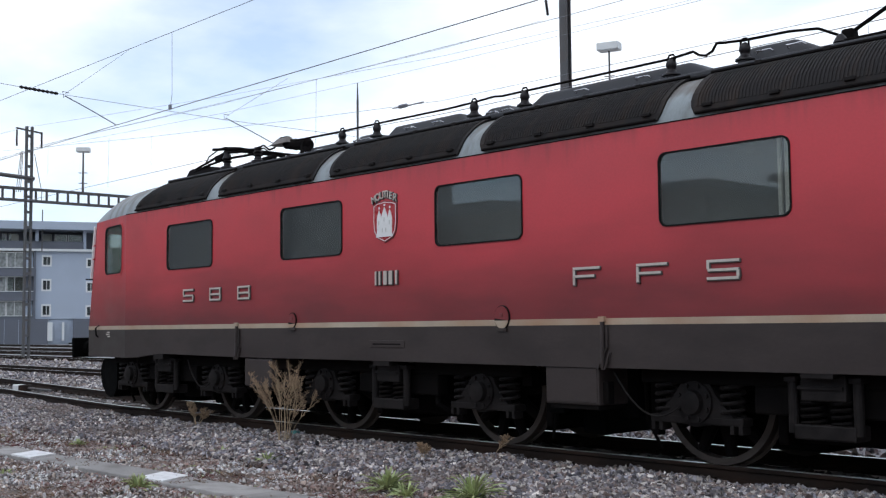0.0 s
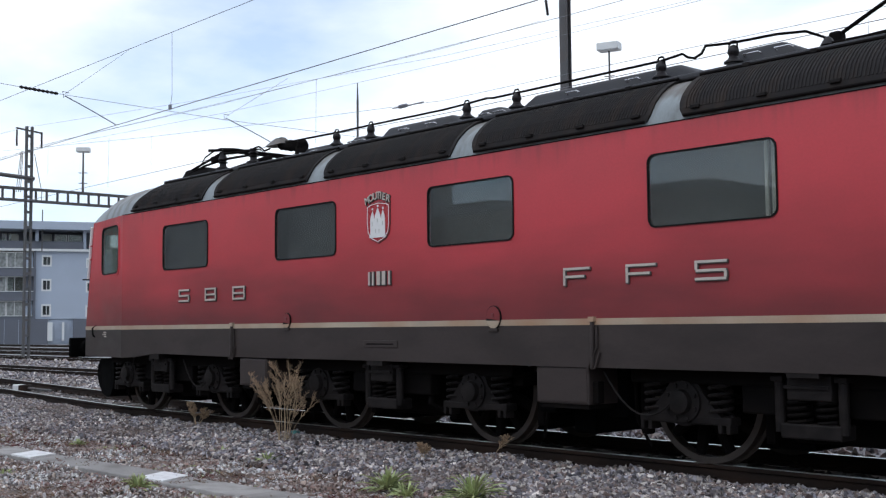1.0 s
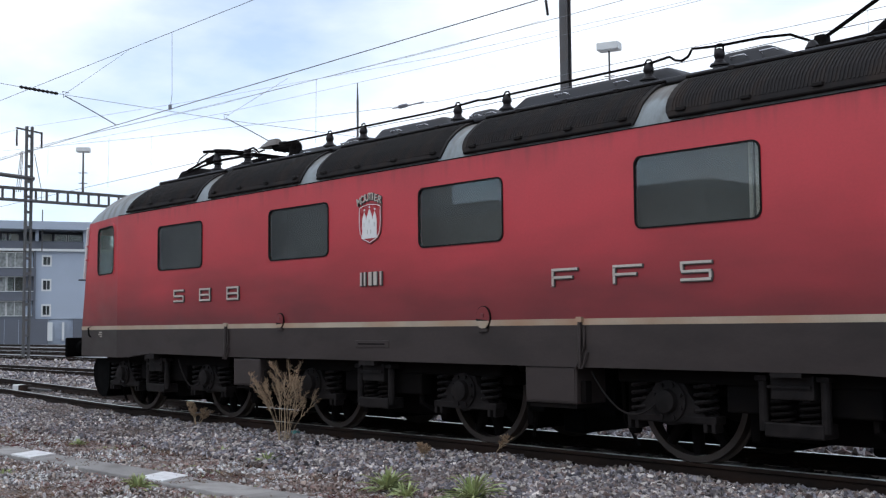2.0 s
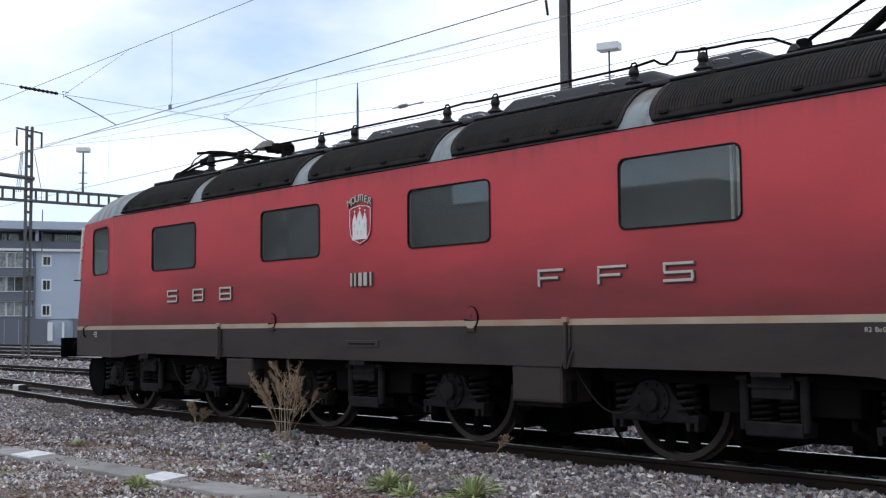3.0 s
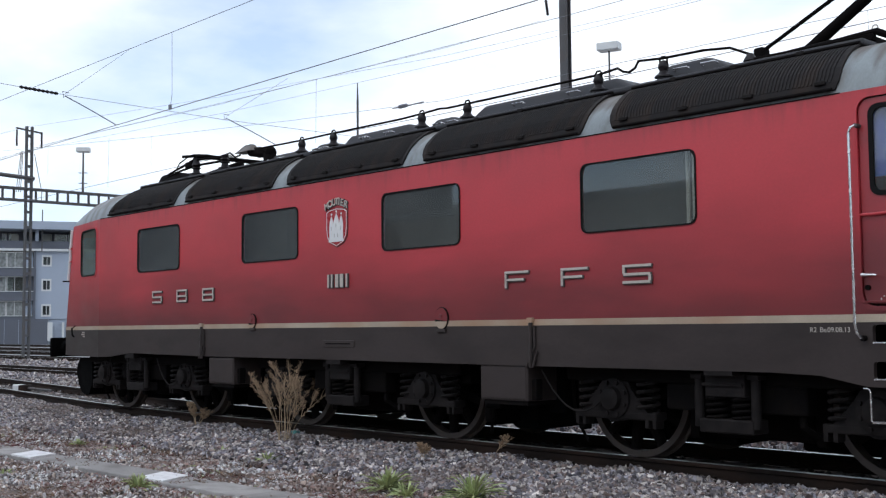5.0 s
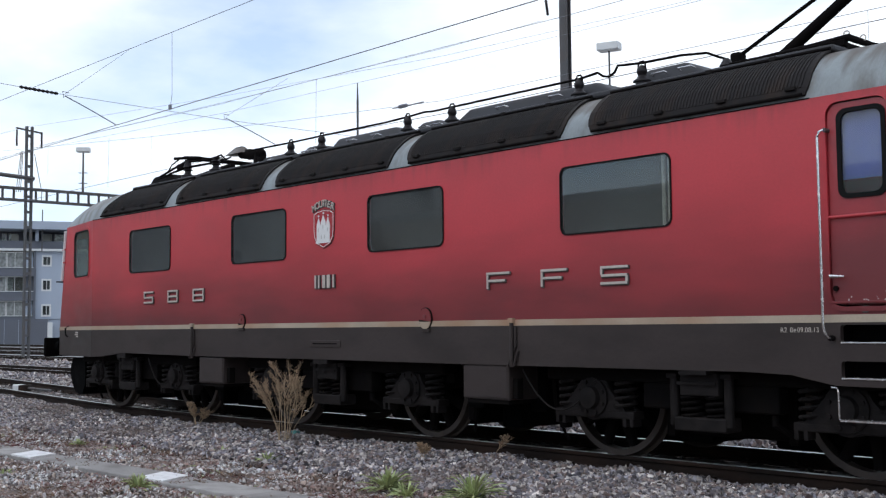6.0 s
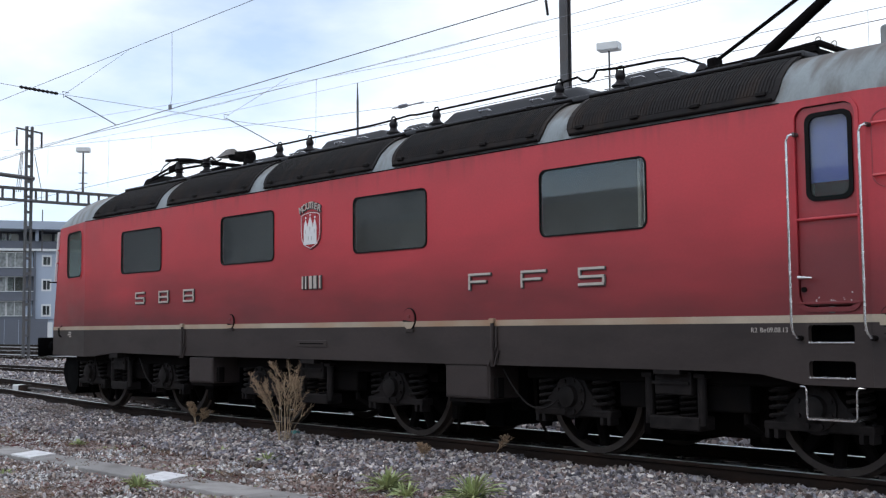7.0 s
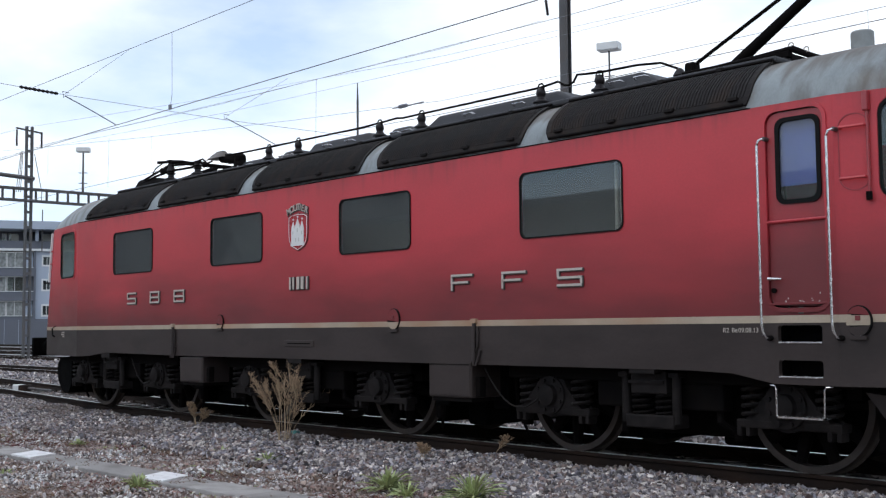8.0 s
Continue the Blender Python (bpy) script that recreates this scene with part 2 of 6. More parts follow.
PANE = glass_material("window_pane", (0.62, 0.68, 0.66))


# ---------------------------------------------------------------- mesh helpers
def part(name, bm, mat, parent=None, label="", smooth=False):
    """Links a bmesh as one mesh object under a thing or a part."""
    bmesh.ops.recalc_face_normals(bm, faces=bm.faces[:])
    me = bpy.data.meshes.new(name)
    bm.to_mesh(me)
    bm.free()
    me.materials.append(mat)
    if smooth:
        me.shade_smooth()
        me.set_sharp_from_angle(angle=radians(38))
    ob = new(name, me)
    if parent is not None:
        ob.parent = parent
    if label:
        ob["label"] = label
    return ob


def box(bm, x0, x1, y0, y1, z0, z1, bevel=0.0):
    v = [bm.verts.new(p) for p in ((x0, y0, z0), (x1, y0, z0), (x1, y1, z0), (x0, y1, z0),
                                   (x0, y0, z1), (x1, y0, z1), (x1, y1, z1), (x0, y1, z1))]
    f = [bm.faces.new([v[i] for i in q]) for q in ((3, 2, 1, 0), (4, 5, 6, 7), (0, 1, 5, 4), (1, 2, 6, 5), (2, 3, 7, 6), (3, 0, 4, 7))]
    if bevel:
        es = list({e for g in f for e in g.edges})
        bmesh.ops.bevel(bm, geom=es, offset=bevel, segments=2, affect="EDGES", profile=0.5)


def one_box(x0, x1, y0, y1, z0, z1, bevel=0.0):
    bm = bmesh.new()
    box(bm, x0, x1, y0, y1, z0, z1, bevel)
    return bm


def tube(bm, pts, r, seg=8, caps=True):
    """A round bar along a line of points; r is one radius or one for each point."""
    pts = [Vector(p) for p in pts]
    rings = []
    for i, p in enumerate(pts):
        d = (pts[min(i + 1, len(pts) - 1)] - pts[max(i - 1, 0)]).normalized()
        a = d.cross(Vector((0, 0, 1)) if abs(d.z) < 0.9 else Vector((0, 1, 0))).normalized()
        b = d.cross(a)
        rr = r[i] if isinstance(r, (list, tuple)) else r
        rings.append([bm.verts.new(p + a * rr * math.cos(k * 2 * math.pi / seg) + b * rr * math.sin(k * 2 * math.pi / seg)) for k in range(seg)])
    for A, B in zip(rings, rings[1:]):
        for k in range(seg):
            bm.faces.new((A[k], A[(k + 1) % seg], B[(k + 1) % seg], B[k]))
    if caps:
        bm.faces.new(rings[0][::-1])
        bm.faces.new(rings[-1])


def one_tube(pts, r, seg=8):
    bm = bmesh.new()
    tube(bm, pts, r, seg)
    return bm


def lathe(profile, axis="z", seg=20, at=(0, 0, 0)):
    """A turned body: profile of (radius, height) along the axis."""
    bm = bmesh.new()
    rings = []
    for r, h in profile:
        ring = []
        for k in range(seg):
            a = 2 * math.pi * k / seg
            p = (r * math.cos(a), r * math.sin(a), h) if axis == "z" else (r * math.cos(a), h, r * math.sin(a)) if axis == "y" else (h, r * math.cos(a), r * math.sin(a))
            ring.append(bm.verts.new((p[0] + at[0], p[1] + at[1], p[2] + at[2])))
        rings.append(ring)
    for A, B in zip(rings, rings[1:]):
        for k in range(seg):
            bm.faces.new((A[k], A[(k + 1) % seg], B[(k + 1) % seg], B[k]))
    bm.faces.new(rings[0][::-1])
    bm.faces.new(rings[-1])
    return bm


def rounded(x0, x1, z0, z1, r, n=5):
    """A rectangle with round corners, as a loop of (x, z)."""
    out = []
    for cx, cz, a0 in ((x1 - r, z1 - r, 0), (x0 + r, z1 - r, 90), (x0 + r, z0 + r, 180), (x1 - r, z0 + r, 270)):
        for k in range(n + 1):
            a = radians(a0 + 90 * k / n)
            out.append((cx + r * math.cos(a), cz + r * math.sin(a)))
    return out


def plate(outer, holes=(), y0=0.0, y1=0.03):
    """An upright plate in the x, z plane between y0 and y1, with holes through it."""
    bm = bmesh.new()
    edges = []
    for loop in (outer, *holes):
        vs = [bm.verts.new((x, y0, z)) for x, z in loop]
        edges += [bm.edges.new((vs[i], vs[(i + 1) % len(vs)])) for i in range(len(vs))]
    bmesh.ops.triangle_fill(bm, use_beauty=True, use_dissolve=False, edges=edges, normal=(0, -1, 0))
    ext = bmesh.ops.extrude_face_region(bm, geom=bm.faces[:])
    for g in ext["geom"]:
        if isinstance(g, bmesh.types.BMVert):
            g.co.y = y1
    return bm


def grow(loop, k):
    cx = sum(p[0] for p in loop) / len(loop)
    cz = sum(p[1] for p in loop) / len(loop)
    hx, hz = max(abs(p[0] - cx) for p in loop), max(abs(p[1] - cz) for p in loop)
    return [(cx + (x - cx) * (hx + k) / hx, cz + (z - cz) * (hz + k) / hz) for x, z in loop]


def thing(name, label, category, group="", at=(0, 0, 0), rz=0):
    ob = new(name)
    ob.empty_display_size = 0.2
    ob.matrix_world = pose(*at, 0, 0, rz)
    return tagged(ob, label, category, group)


# ---------------------------------------------------------------- ground and tracks
def terrain(x, y):
    """Height of the ground: ballast shoulder by the track, a lower strip by the kerb."""
    near = -0.165 - 0.035 * min(1, max(0, (-y - 1.5) / 1.2))
    return near if y < 0 else -0.16


def build_ground():
    bm = bmesh.new()
    xs = [-2500, -600, -250, -120, -60] + [-40 + 0.5 * i for i in range(101)] + [20, 60, 200, 600, 2500]
    ys = [-2500, -600, -200, -60, -20] + [-9 + 0.25 * i for i in range(61)] + [10, 20, 40, 80, 160, 400, 900, 2500]
    grid = [[bm.verts.new((x, y, terrain(x, y) - 0.03 + (0.02 * noise.noise((x * 0.9, y * 0.9, 0)) if abs(x) < 45 and abs(y) < 10 else 0))) for x in xs] for y in ys]
    for j in range(len(ys) - 1):
        for i in range(len(xs) - 1):
            bm.faces.new((grid[j][i], grid[j][i + 1], grid[j + 1][i + 1], grid[j + 1][i]))
    tagged(part("ground", bm, SOIL, smooth=True), "brown gravelly soil of the railway yard", "ground", kind="structure")


build_ground()
tagged(part("yard_ballast", one_box(-320, 60, 0.9, 62, -0.5, -0.172), YARD), "pale stone ballast between the yard tracks", "ballast", kind="structure")

HEAD = [(-0.036, -0.012), (-0.033, 0), (0.033, 0), (0.036, -0.012), (0.035, -0.035), (0.009, -0.05), (0.008, -0.125), (0.07, -0.145), (0.07, -0.16),
        (-0.07, -0.16), (-0.07, -0.145), (-0.008, -0.125), (-0.009, -0.05), (-0.035, -0.035)]


def bend(x):
    """The locomotive's track turns off gently ahead of it: sideways shift at x."""
    d = -19.0 - x
    return 0.064 * (math.sqrt(d * d + 1.44) + d)


def build_track(y, x0, x1, ties, name_label):
    tr = thing("railway_track", name_label, "track", "yard tracks")
    tr["kind"] = "structure"
    for s in (-0.754, 0.754):
        bm, band = bmesh.new(), bmesh.new()
        stations = [x0 + (x1 - x0) * k / 72 for k in range(73)] if ties else [x0, x1]
        n = len(HEAD)
        for prof, mesh in ((HEAD, bm), ([(-0.026, 0.0005), (-0.026, 0.003), (0.03, 0.003), (0.03, 0.0005)], band)):
            rings = [[mesh.verts.new((x, y + s + a + (bend(x) if ties else 0), b)) for a, b in prof] for x in stations]
            for A, B in zip(rings, rings[1:]):
                for i in range(len(prof)):
                    mesh.faces.new((A[i], A[(i + 1) % len(prof)], B[(i + 1) % len(prof)], B[i]))
        rail = part("rail", bm, RUST, tr)
        part("running_surface", band, RAILTOP, rail, "polished steel running band")
    if ties:
        bm = one_box(-0.12, 0.12, y - 1.3, y + 1.3, -0.30, -0.155, 0.01)
        first = part("sleeper", bm, SLEEPER, tr)
        bm = bmesh.new()
        for s in (-0.754, 0.754):
            for k in (-1, 1):
                box(bm, -0.05, 0.05, y + s + k * 0.10 - 0.05, y + s + k * 0.10 + 0.04, -0.155, -0.135, 0.004)
                tube(bm, [(0, y + s + k * 0.095, -0.14), (0, y + s + k * 0.095, -0.105)], 0.018, 6)
        clip = part("rail_fastening", bm, RUST, tr)
        x = x0 + 0.3
        for o in (first, clip):
            o.location = (x, bend(x), 0)
        while x < x1 - 0.6:
            x += 0.6
            for o in (first, clip):
                c = o.copy()
                scene.collection.objects.link(c)
                c.location = (x, bend(x), 0)
                c.rotation_euler.z = -math.atan2(bend(x) - bend(x + 0.1), 0.1)
    return tr


build_track(0.0, -60, 12, True, "rusty rails on dark sleepers under the red locomotive")
build_track(6.95, -110, 30, False, "rusty rails of the neighbouring yard track")
for yy, xa in ((14.4, -170), (20.3, -200), (26.5, -230), (35.0, -260), (46.0, -280)):
    build_track(yy, xa, -20, False, "rusty rails of a farther yard track")


def scatter_stones(name, label, count, area, size, seed, mat, lift=0.0):
    """Broken stones, each its own small uneven solid, strewn over an area of the ground."""
    rs = np.random.RandomState(seed)
    cube = np.array([(x, y, z) for z in (-1, 1) for y in (-1, 1) for x in (-1, 1)], float) * 0.72
    tri = np.array([(0, 2, 1), (1, 2, 3), (4, 5, 6), (5, 7, 6), (0, 1, 5), (0, 5, 4), (2, 6, 3), (3, 6, 7), (0, 4, 2), (2, 4, 6), (1, 3, 7), (1, 7, 5)])
    pos = area(rs, count)
    n = len(pos)
    v = cube[None] * (0.35 + 0.95 * rs.rand(n, 8, 3))
    v = v * (size * (0.55 + 1.1 * rs.rand(n, 1, 1) ** 1.8)) * (0.38 + 1.2 * rs.rand(n, 1, 3))
    q = rs.randn(n, 4)
    q /= np.linalg.norm(q, axis=1, keepdims=True)
    w, x, y, z = q.T
    rot = np.stack([np.stack([1 - 2 * (y * y + z * z), 2 * (x * y - z * w), 2 * (x * z + y * w)], -1),
                    np.stack([2 * (x * y + z * w), 1 - 2 * (x * x + z * z), 2 * (y * z - x * w)], -1),
                    np.stack([2 * (x * z - y * w), 2 * (y * z + x * w), 1 - 2 * (x * x + y * y)], -1)], -2)
    v = np.einsum("nij,nkj->nki", rot, v) + pos[:, None, :]
    v[..., 2] += lift
    faces = (tri[None] + 8 * np.arange(n)[:, None, None]).reshape(-1)
    me = bpy.data.meshes.new(name)
    me.vertices.add(n * 8)
    me.vertices.foreach_set("co", v.reshape(-1))
    me.loops.add(len(faces))
    me.loops.foreach_set("vertex_index", faces.astype(np.int32))
    me.polygons.add(n * 12)
    me.polygons.foreach_set("loop_start", np.arange(0, n * 36, 3, dtype=np.int32))
    me.update(calc_edges=True)
    me.validate()
    me.shade_flat()
    me.materials.append(mat)
    return tagged(new(name, me), label, "gravel", kind="stuff")


def kerb_line(x):
    """The kerb runs slightly askew to the track."""
    return -4.32 + 0.028 * (x + 10.7)


def strip(x0, x1, y0, y1, z, heap=0.0, power=1.0):
    def area(rs, n):
        x = x0 + (x1 - x0) * rs.rand(n) ** power
        y = y0 + (y1 - y0) * rs.rand(n)
        d = -19.0 - x
        y = y + 0.064 * (np.sqrt(d * d + 1.44) + d) * np.clip((y + 3) / 2.2, 0, 1) * np.clip((6 - y) / 5, 0, 1)
        base = np.array([terrain(a, b) for a, b in zip(x, y)])
        lump = 0.018 * np.sin(x * 3.1 + y * 2) + 0.015 * np.sin(x * 7.3 - y * 5.1)
        on_kerb = np.abs(y - kerb_line(x)) < 0.21
        return np.stack([x, y, base + z + lump + heap * rs.rand(n) - 0.05 * on_kerb], -1)
    return area


scatter_stones("ballast", "grey broken stone ballast along the track", 118000, strip(-27, -1.5, -3.0, -0.84, 0.0, 0.035), 0.0215, 3, STONE)
# Laid only along the locomotive's length, with its shade in the stone colour.
scatter_stones("ballast", "grey broken stone ballast between the rails", 9000, strip(-17, 0, -0.7, 0.7, -0.07, 0.02), 0.034, 4, OILY_SHADE)
scatter_stones("ballast", "grey broken stone ballast ahead of the locomotive", 5000, strip(-40, -17, -0.7, 0.7, -0.05, 0.02), 0.034, 14, STONE)
scatter_stones("ballast", "grey broken stone ballast between two tracks", 24000, strip(-50, 2, 0.83, 6.0, -0.01, 0.05), 0.040, 5, STONE)
scatter_stones("ballast", "grey stone ballast of the neighbouring track", 12000, strip(-80, -15, 7.9, 13.2, 0.0, 0.06), 0.055, 6, STONE)
scatter_stones("gravel", "loose grey gravel mixed with soil beside the kerb", 70000, strip(-22, -4.6, -7.2, -2.5, -0.020, 0.014), 0.0155, 7, PEBBLE)


# ---------------------------------------------------------------- kerb
def build_kerb():
    kerb = thing("concrete_kerb", "weathered flat concrete kerb stones with white marks along the ballast", "kerb")
    kerb["kind"] = "structure"
    x = -40.0
    i = 0
    while x < -2:
        dz = 0.01 * math.sin(i * 2.1)
        bm = one_box(x, x + 0.985, -0.225, 0.225, -0.36, -0.178 + 0.5 * dz, 0.012)
        for v in bm.verts:
            v.co.y += kerb_line(v.co.x) + 0.006 * math.sin(i)
        part("kerb_stone", bm, CONCRETE, kerb)
        x += 1.0
        i += 1
    for xa, xb in ((-14.15, -13.6), (-10.98, -10.5)):
        bm = one_box(xa, xb, -0.21, 0.21, -0.20, -0.166, 0.004)
        for v in bm.verts:
            v.co.x -= 0.5 * v.co.y
            v.co.y += kerb_line(v.co.x)
        part("white_mark", bm, WHITEPAINT, kerb, "white painted mark")


build_kerb()

# ---------------------------------------------------------------- locomotive
SIDE = 1.475
loco = thing("electric_locomotive", "long red six-axle electric locomotive with grey underframe", "locomotive", at=(-10.584, 0, 0))
AXLES = (-6.95, -4.22, -1.52, 1.44, 4.32, 7.11)
WINDOWS = ((-5.29, -3.945), (-2.155, -0.79), (0.99, 2.37), (4.17, 5.55))
TAPER_A, TAPER_B = -6.68, 7.78
FRONT_A, FRONT_B, FRONT_Y = -8.82, 9.45, 1.10


def front_x(z, sign):
    """The sloping cab front: x of its corner at a height."""
    lean = 0.0 if z < 1.45 else 0.43 * (z - 1.45) / 1.84
    return (FRONT_A + lean) if sign < 0 else (FRONT_B - lean)


def corner_y(z, sign):
    """Half width of the cab at the sloping front's corner, at a height."""
    x0, x1 = (TAPER_A, FRONT_A) if sign < 0 else (TAPER_B, FRONT_B)
    return FRONT_Y + (SIDE - FRONT_Y) * (front_x(z, sign) - x1) / (x0 - x1)


def cab_matrix(sign):
    """From the plate's plane to the tapering cab side."""
    x0, x1 = (TAPER_A, FRONT_A) if sign < 0 else (TAPER_B, FRONT_B)
    ax = Vector((x1 - x0, SIDE - FRONT_Y, 0)).normalized()
    m = Matrix.Identity(4)
    m.col[0][:3] = ax
    m.col[1][:3] = Vector((0, 0, 1)).cross(ax) * (1 if sign > 0 else -1)
    m.col[2][:3] = (0, 0, 1)
    m.col[3][:3] = (x0, -SIDE, 0)
    return m


def window_set(parent, loop, y, seal=0.008, matrix=None, name="window"):
    """A pane in a rubber seal in the wall's opening."""
    frame_bm = plate(grow(loop, seal), (grow(loop, -0.006),), y - 0.012, y + 0.03)
    pane_bm = plate(loop, (), y + 0.004, y + 0.012)
    if matrix is not None:
        for bm in (frame_bm, pane_bm):
            bmesh.ops.transform(bm, matrix=matrix, verts=bm.verts[:])
    win = part(name, frame_bm, RUBBER, parent, "window with black rubber seal")
    pane = part("pane", pane_bm, PANE, win, "dark reflecting glass pane")
    pane.visible_shadow = False
    return win


def build_body():
    loops = [rounded(a, b, 2.30, 2.995, 0.085) for a, b in WINDOWS]
    door_hole = rounded(7.14, 7.695, 1.50, 3.22, 0.10)
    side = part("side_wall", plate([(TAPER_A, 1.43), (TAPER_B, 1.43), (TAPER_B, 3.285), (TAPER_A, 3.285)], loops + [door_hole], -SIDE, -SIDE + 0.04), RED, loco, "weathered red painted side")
    for lp in loops:
        window_set(side, lp, -SIDE)
    # far side, plain
    part("side_wall", one_box(TAPER_A, TAPER_B, SIDE - 0.04, SIDE, 1.43, 3.285), RED, loco)
    # tapering cab sides and fronts at both ends
    for sign in (-1, 1):
        x0, x1 = (TAPER_A, FRONT_A) if sign < 0 else (TAPER_B, FRONT_B)
        length = math.hypot(x1 - x0, SIDE - FRONT_Y)
        k = length / abs(x1 - x0)
        top = abs(front_x(3.285, sign) - x0) * k
        mid = abs(front_x(1.45, sign) - x0) * k
        m = cab_matrix(sign)
        outer = [(0, 1.43), (mid, 1.43), (top, 3.285), (0, 3.285)]
        if sign < 0:
            hole = rounded(0.22, 1.17, 2.335, 3.135, 0.13)
        else:
            hole = rounded(0.38, 1.25, 2.38, 3.20, 0.13)
        bm = plate(outer, (hole,), 0, 0.04)
        bmesh.ops.transform(bm, matrix=m, verts=bm.verts[:])
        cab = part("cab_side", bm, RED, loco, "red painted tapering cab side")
        window_set(cab, hole, 0.0, 0.014, m, "cab_window")
        bm = plate(grow(hole, 0.055), (grow(hole, 0.020),), -0.010, 0.002)
        bmesh.ops.transform(bm, matrix=m, verts=bm.verts[:])
        part("window_surround", bm, RED, cab)
        bm = plate(outer, (), 0, 0.04)
        bmesh.ops.transform(bm, matrix=Matrix.Diagonal((1, -1, 1, 1)) @ m, verts=bm.verts[:])
        part("cab_side", bm, RED, loco)
        cy = corner_y(3.285, sign)
        shield = rounded(-1.0, 1.0, 2.36, 3.10, 0.10)
        front = None
        for name, outline, holes, d0, d1, mat, label in (("cab_front", [(-FRONT_Y, 1.43), (FRONT_Y, 1.43), (cy, 3.285), (-cy, 3.285)], (shield,), 0, 0.05, RED, "sloping red cab front"), ("windscreen", shield, (), 0.015, 0.025, PANE, "broad windscreen")):
            bm = plate(outline, holes, d0, d1)
            for v in bm.verts:
                v.co = (front_x(v.co.z, sign) - sign * v.co.y, v.co.x, v.co.z)
            front = part(name, bm, mat, front or loco, label)
        front.visible_shadow = False
        # pale corner pillar and sill rail at the front edge
        part("corner_trim", one_tube([(front_x(2.3, sign) + sign * 0.02, -corner_y(2.3, sign) - 0.012, 2.3), (front_x(3.22, sign) + sign * 0.02, -corner_y(3.22, sign) - 0.012, 3.22)], 0.032, 8), WHITE, loco, "pale metal corner trim")
        part("marker_arm", one_tube([(front_x(2.3, sign), -FRONT_Y, 2.28), (front_x(2.3, sign) + sign * 0.02, -FRONT_Y - 0.16, 2.28)], 0.014, 6), BOGIE, loco)
    # interior: floor, back partition, hanging blind
    part("machine_room", one_box(-6.5, 7.0, -0.95, -0.90, 1.46, 3.25), INSIDE, loco, "grey machine room lining")
    part("floor_plate", one_box(-8.4, 9.1, -1.05, 1.05, 1.40, 1.43), BLACK, loco)
    part("floor_plate", one_box(-6.6, 7.7, -1.42, 1.42, 1.36, 1.395), BLACK, loco)
    for xa, xb in ((5.43, 5.56), (5.36, 5.40)):
        part("blind", one_box(xa, xb, -1.36, -1.33, 2.25, 3.05, 0.01), CURTAIN, loco, "pale blind edge behind the window")


build_body()


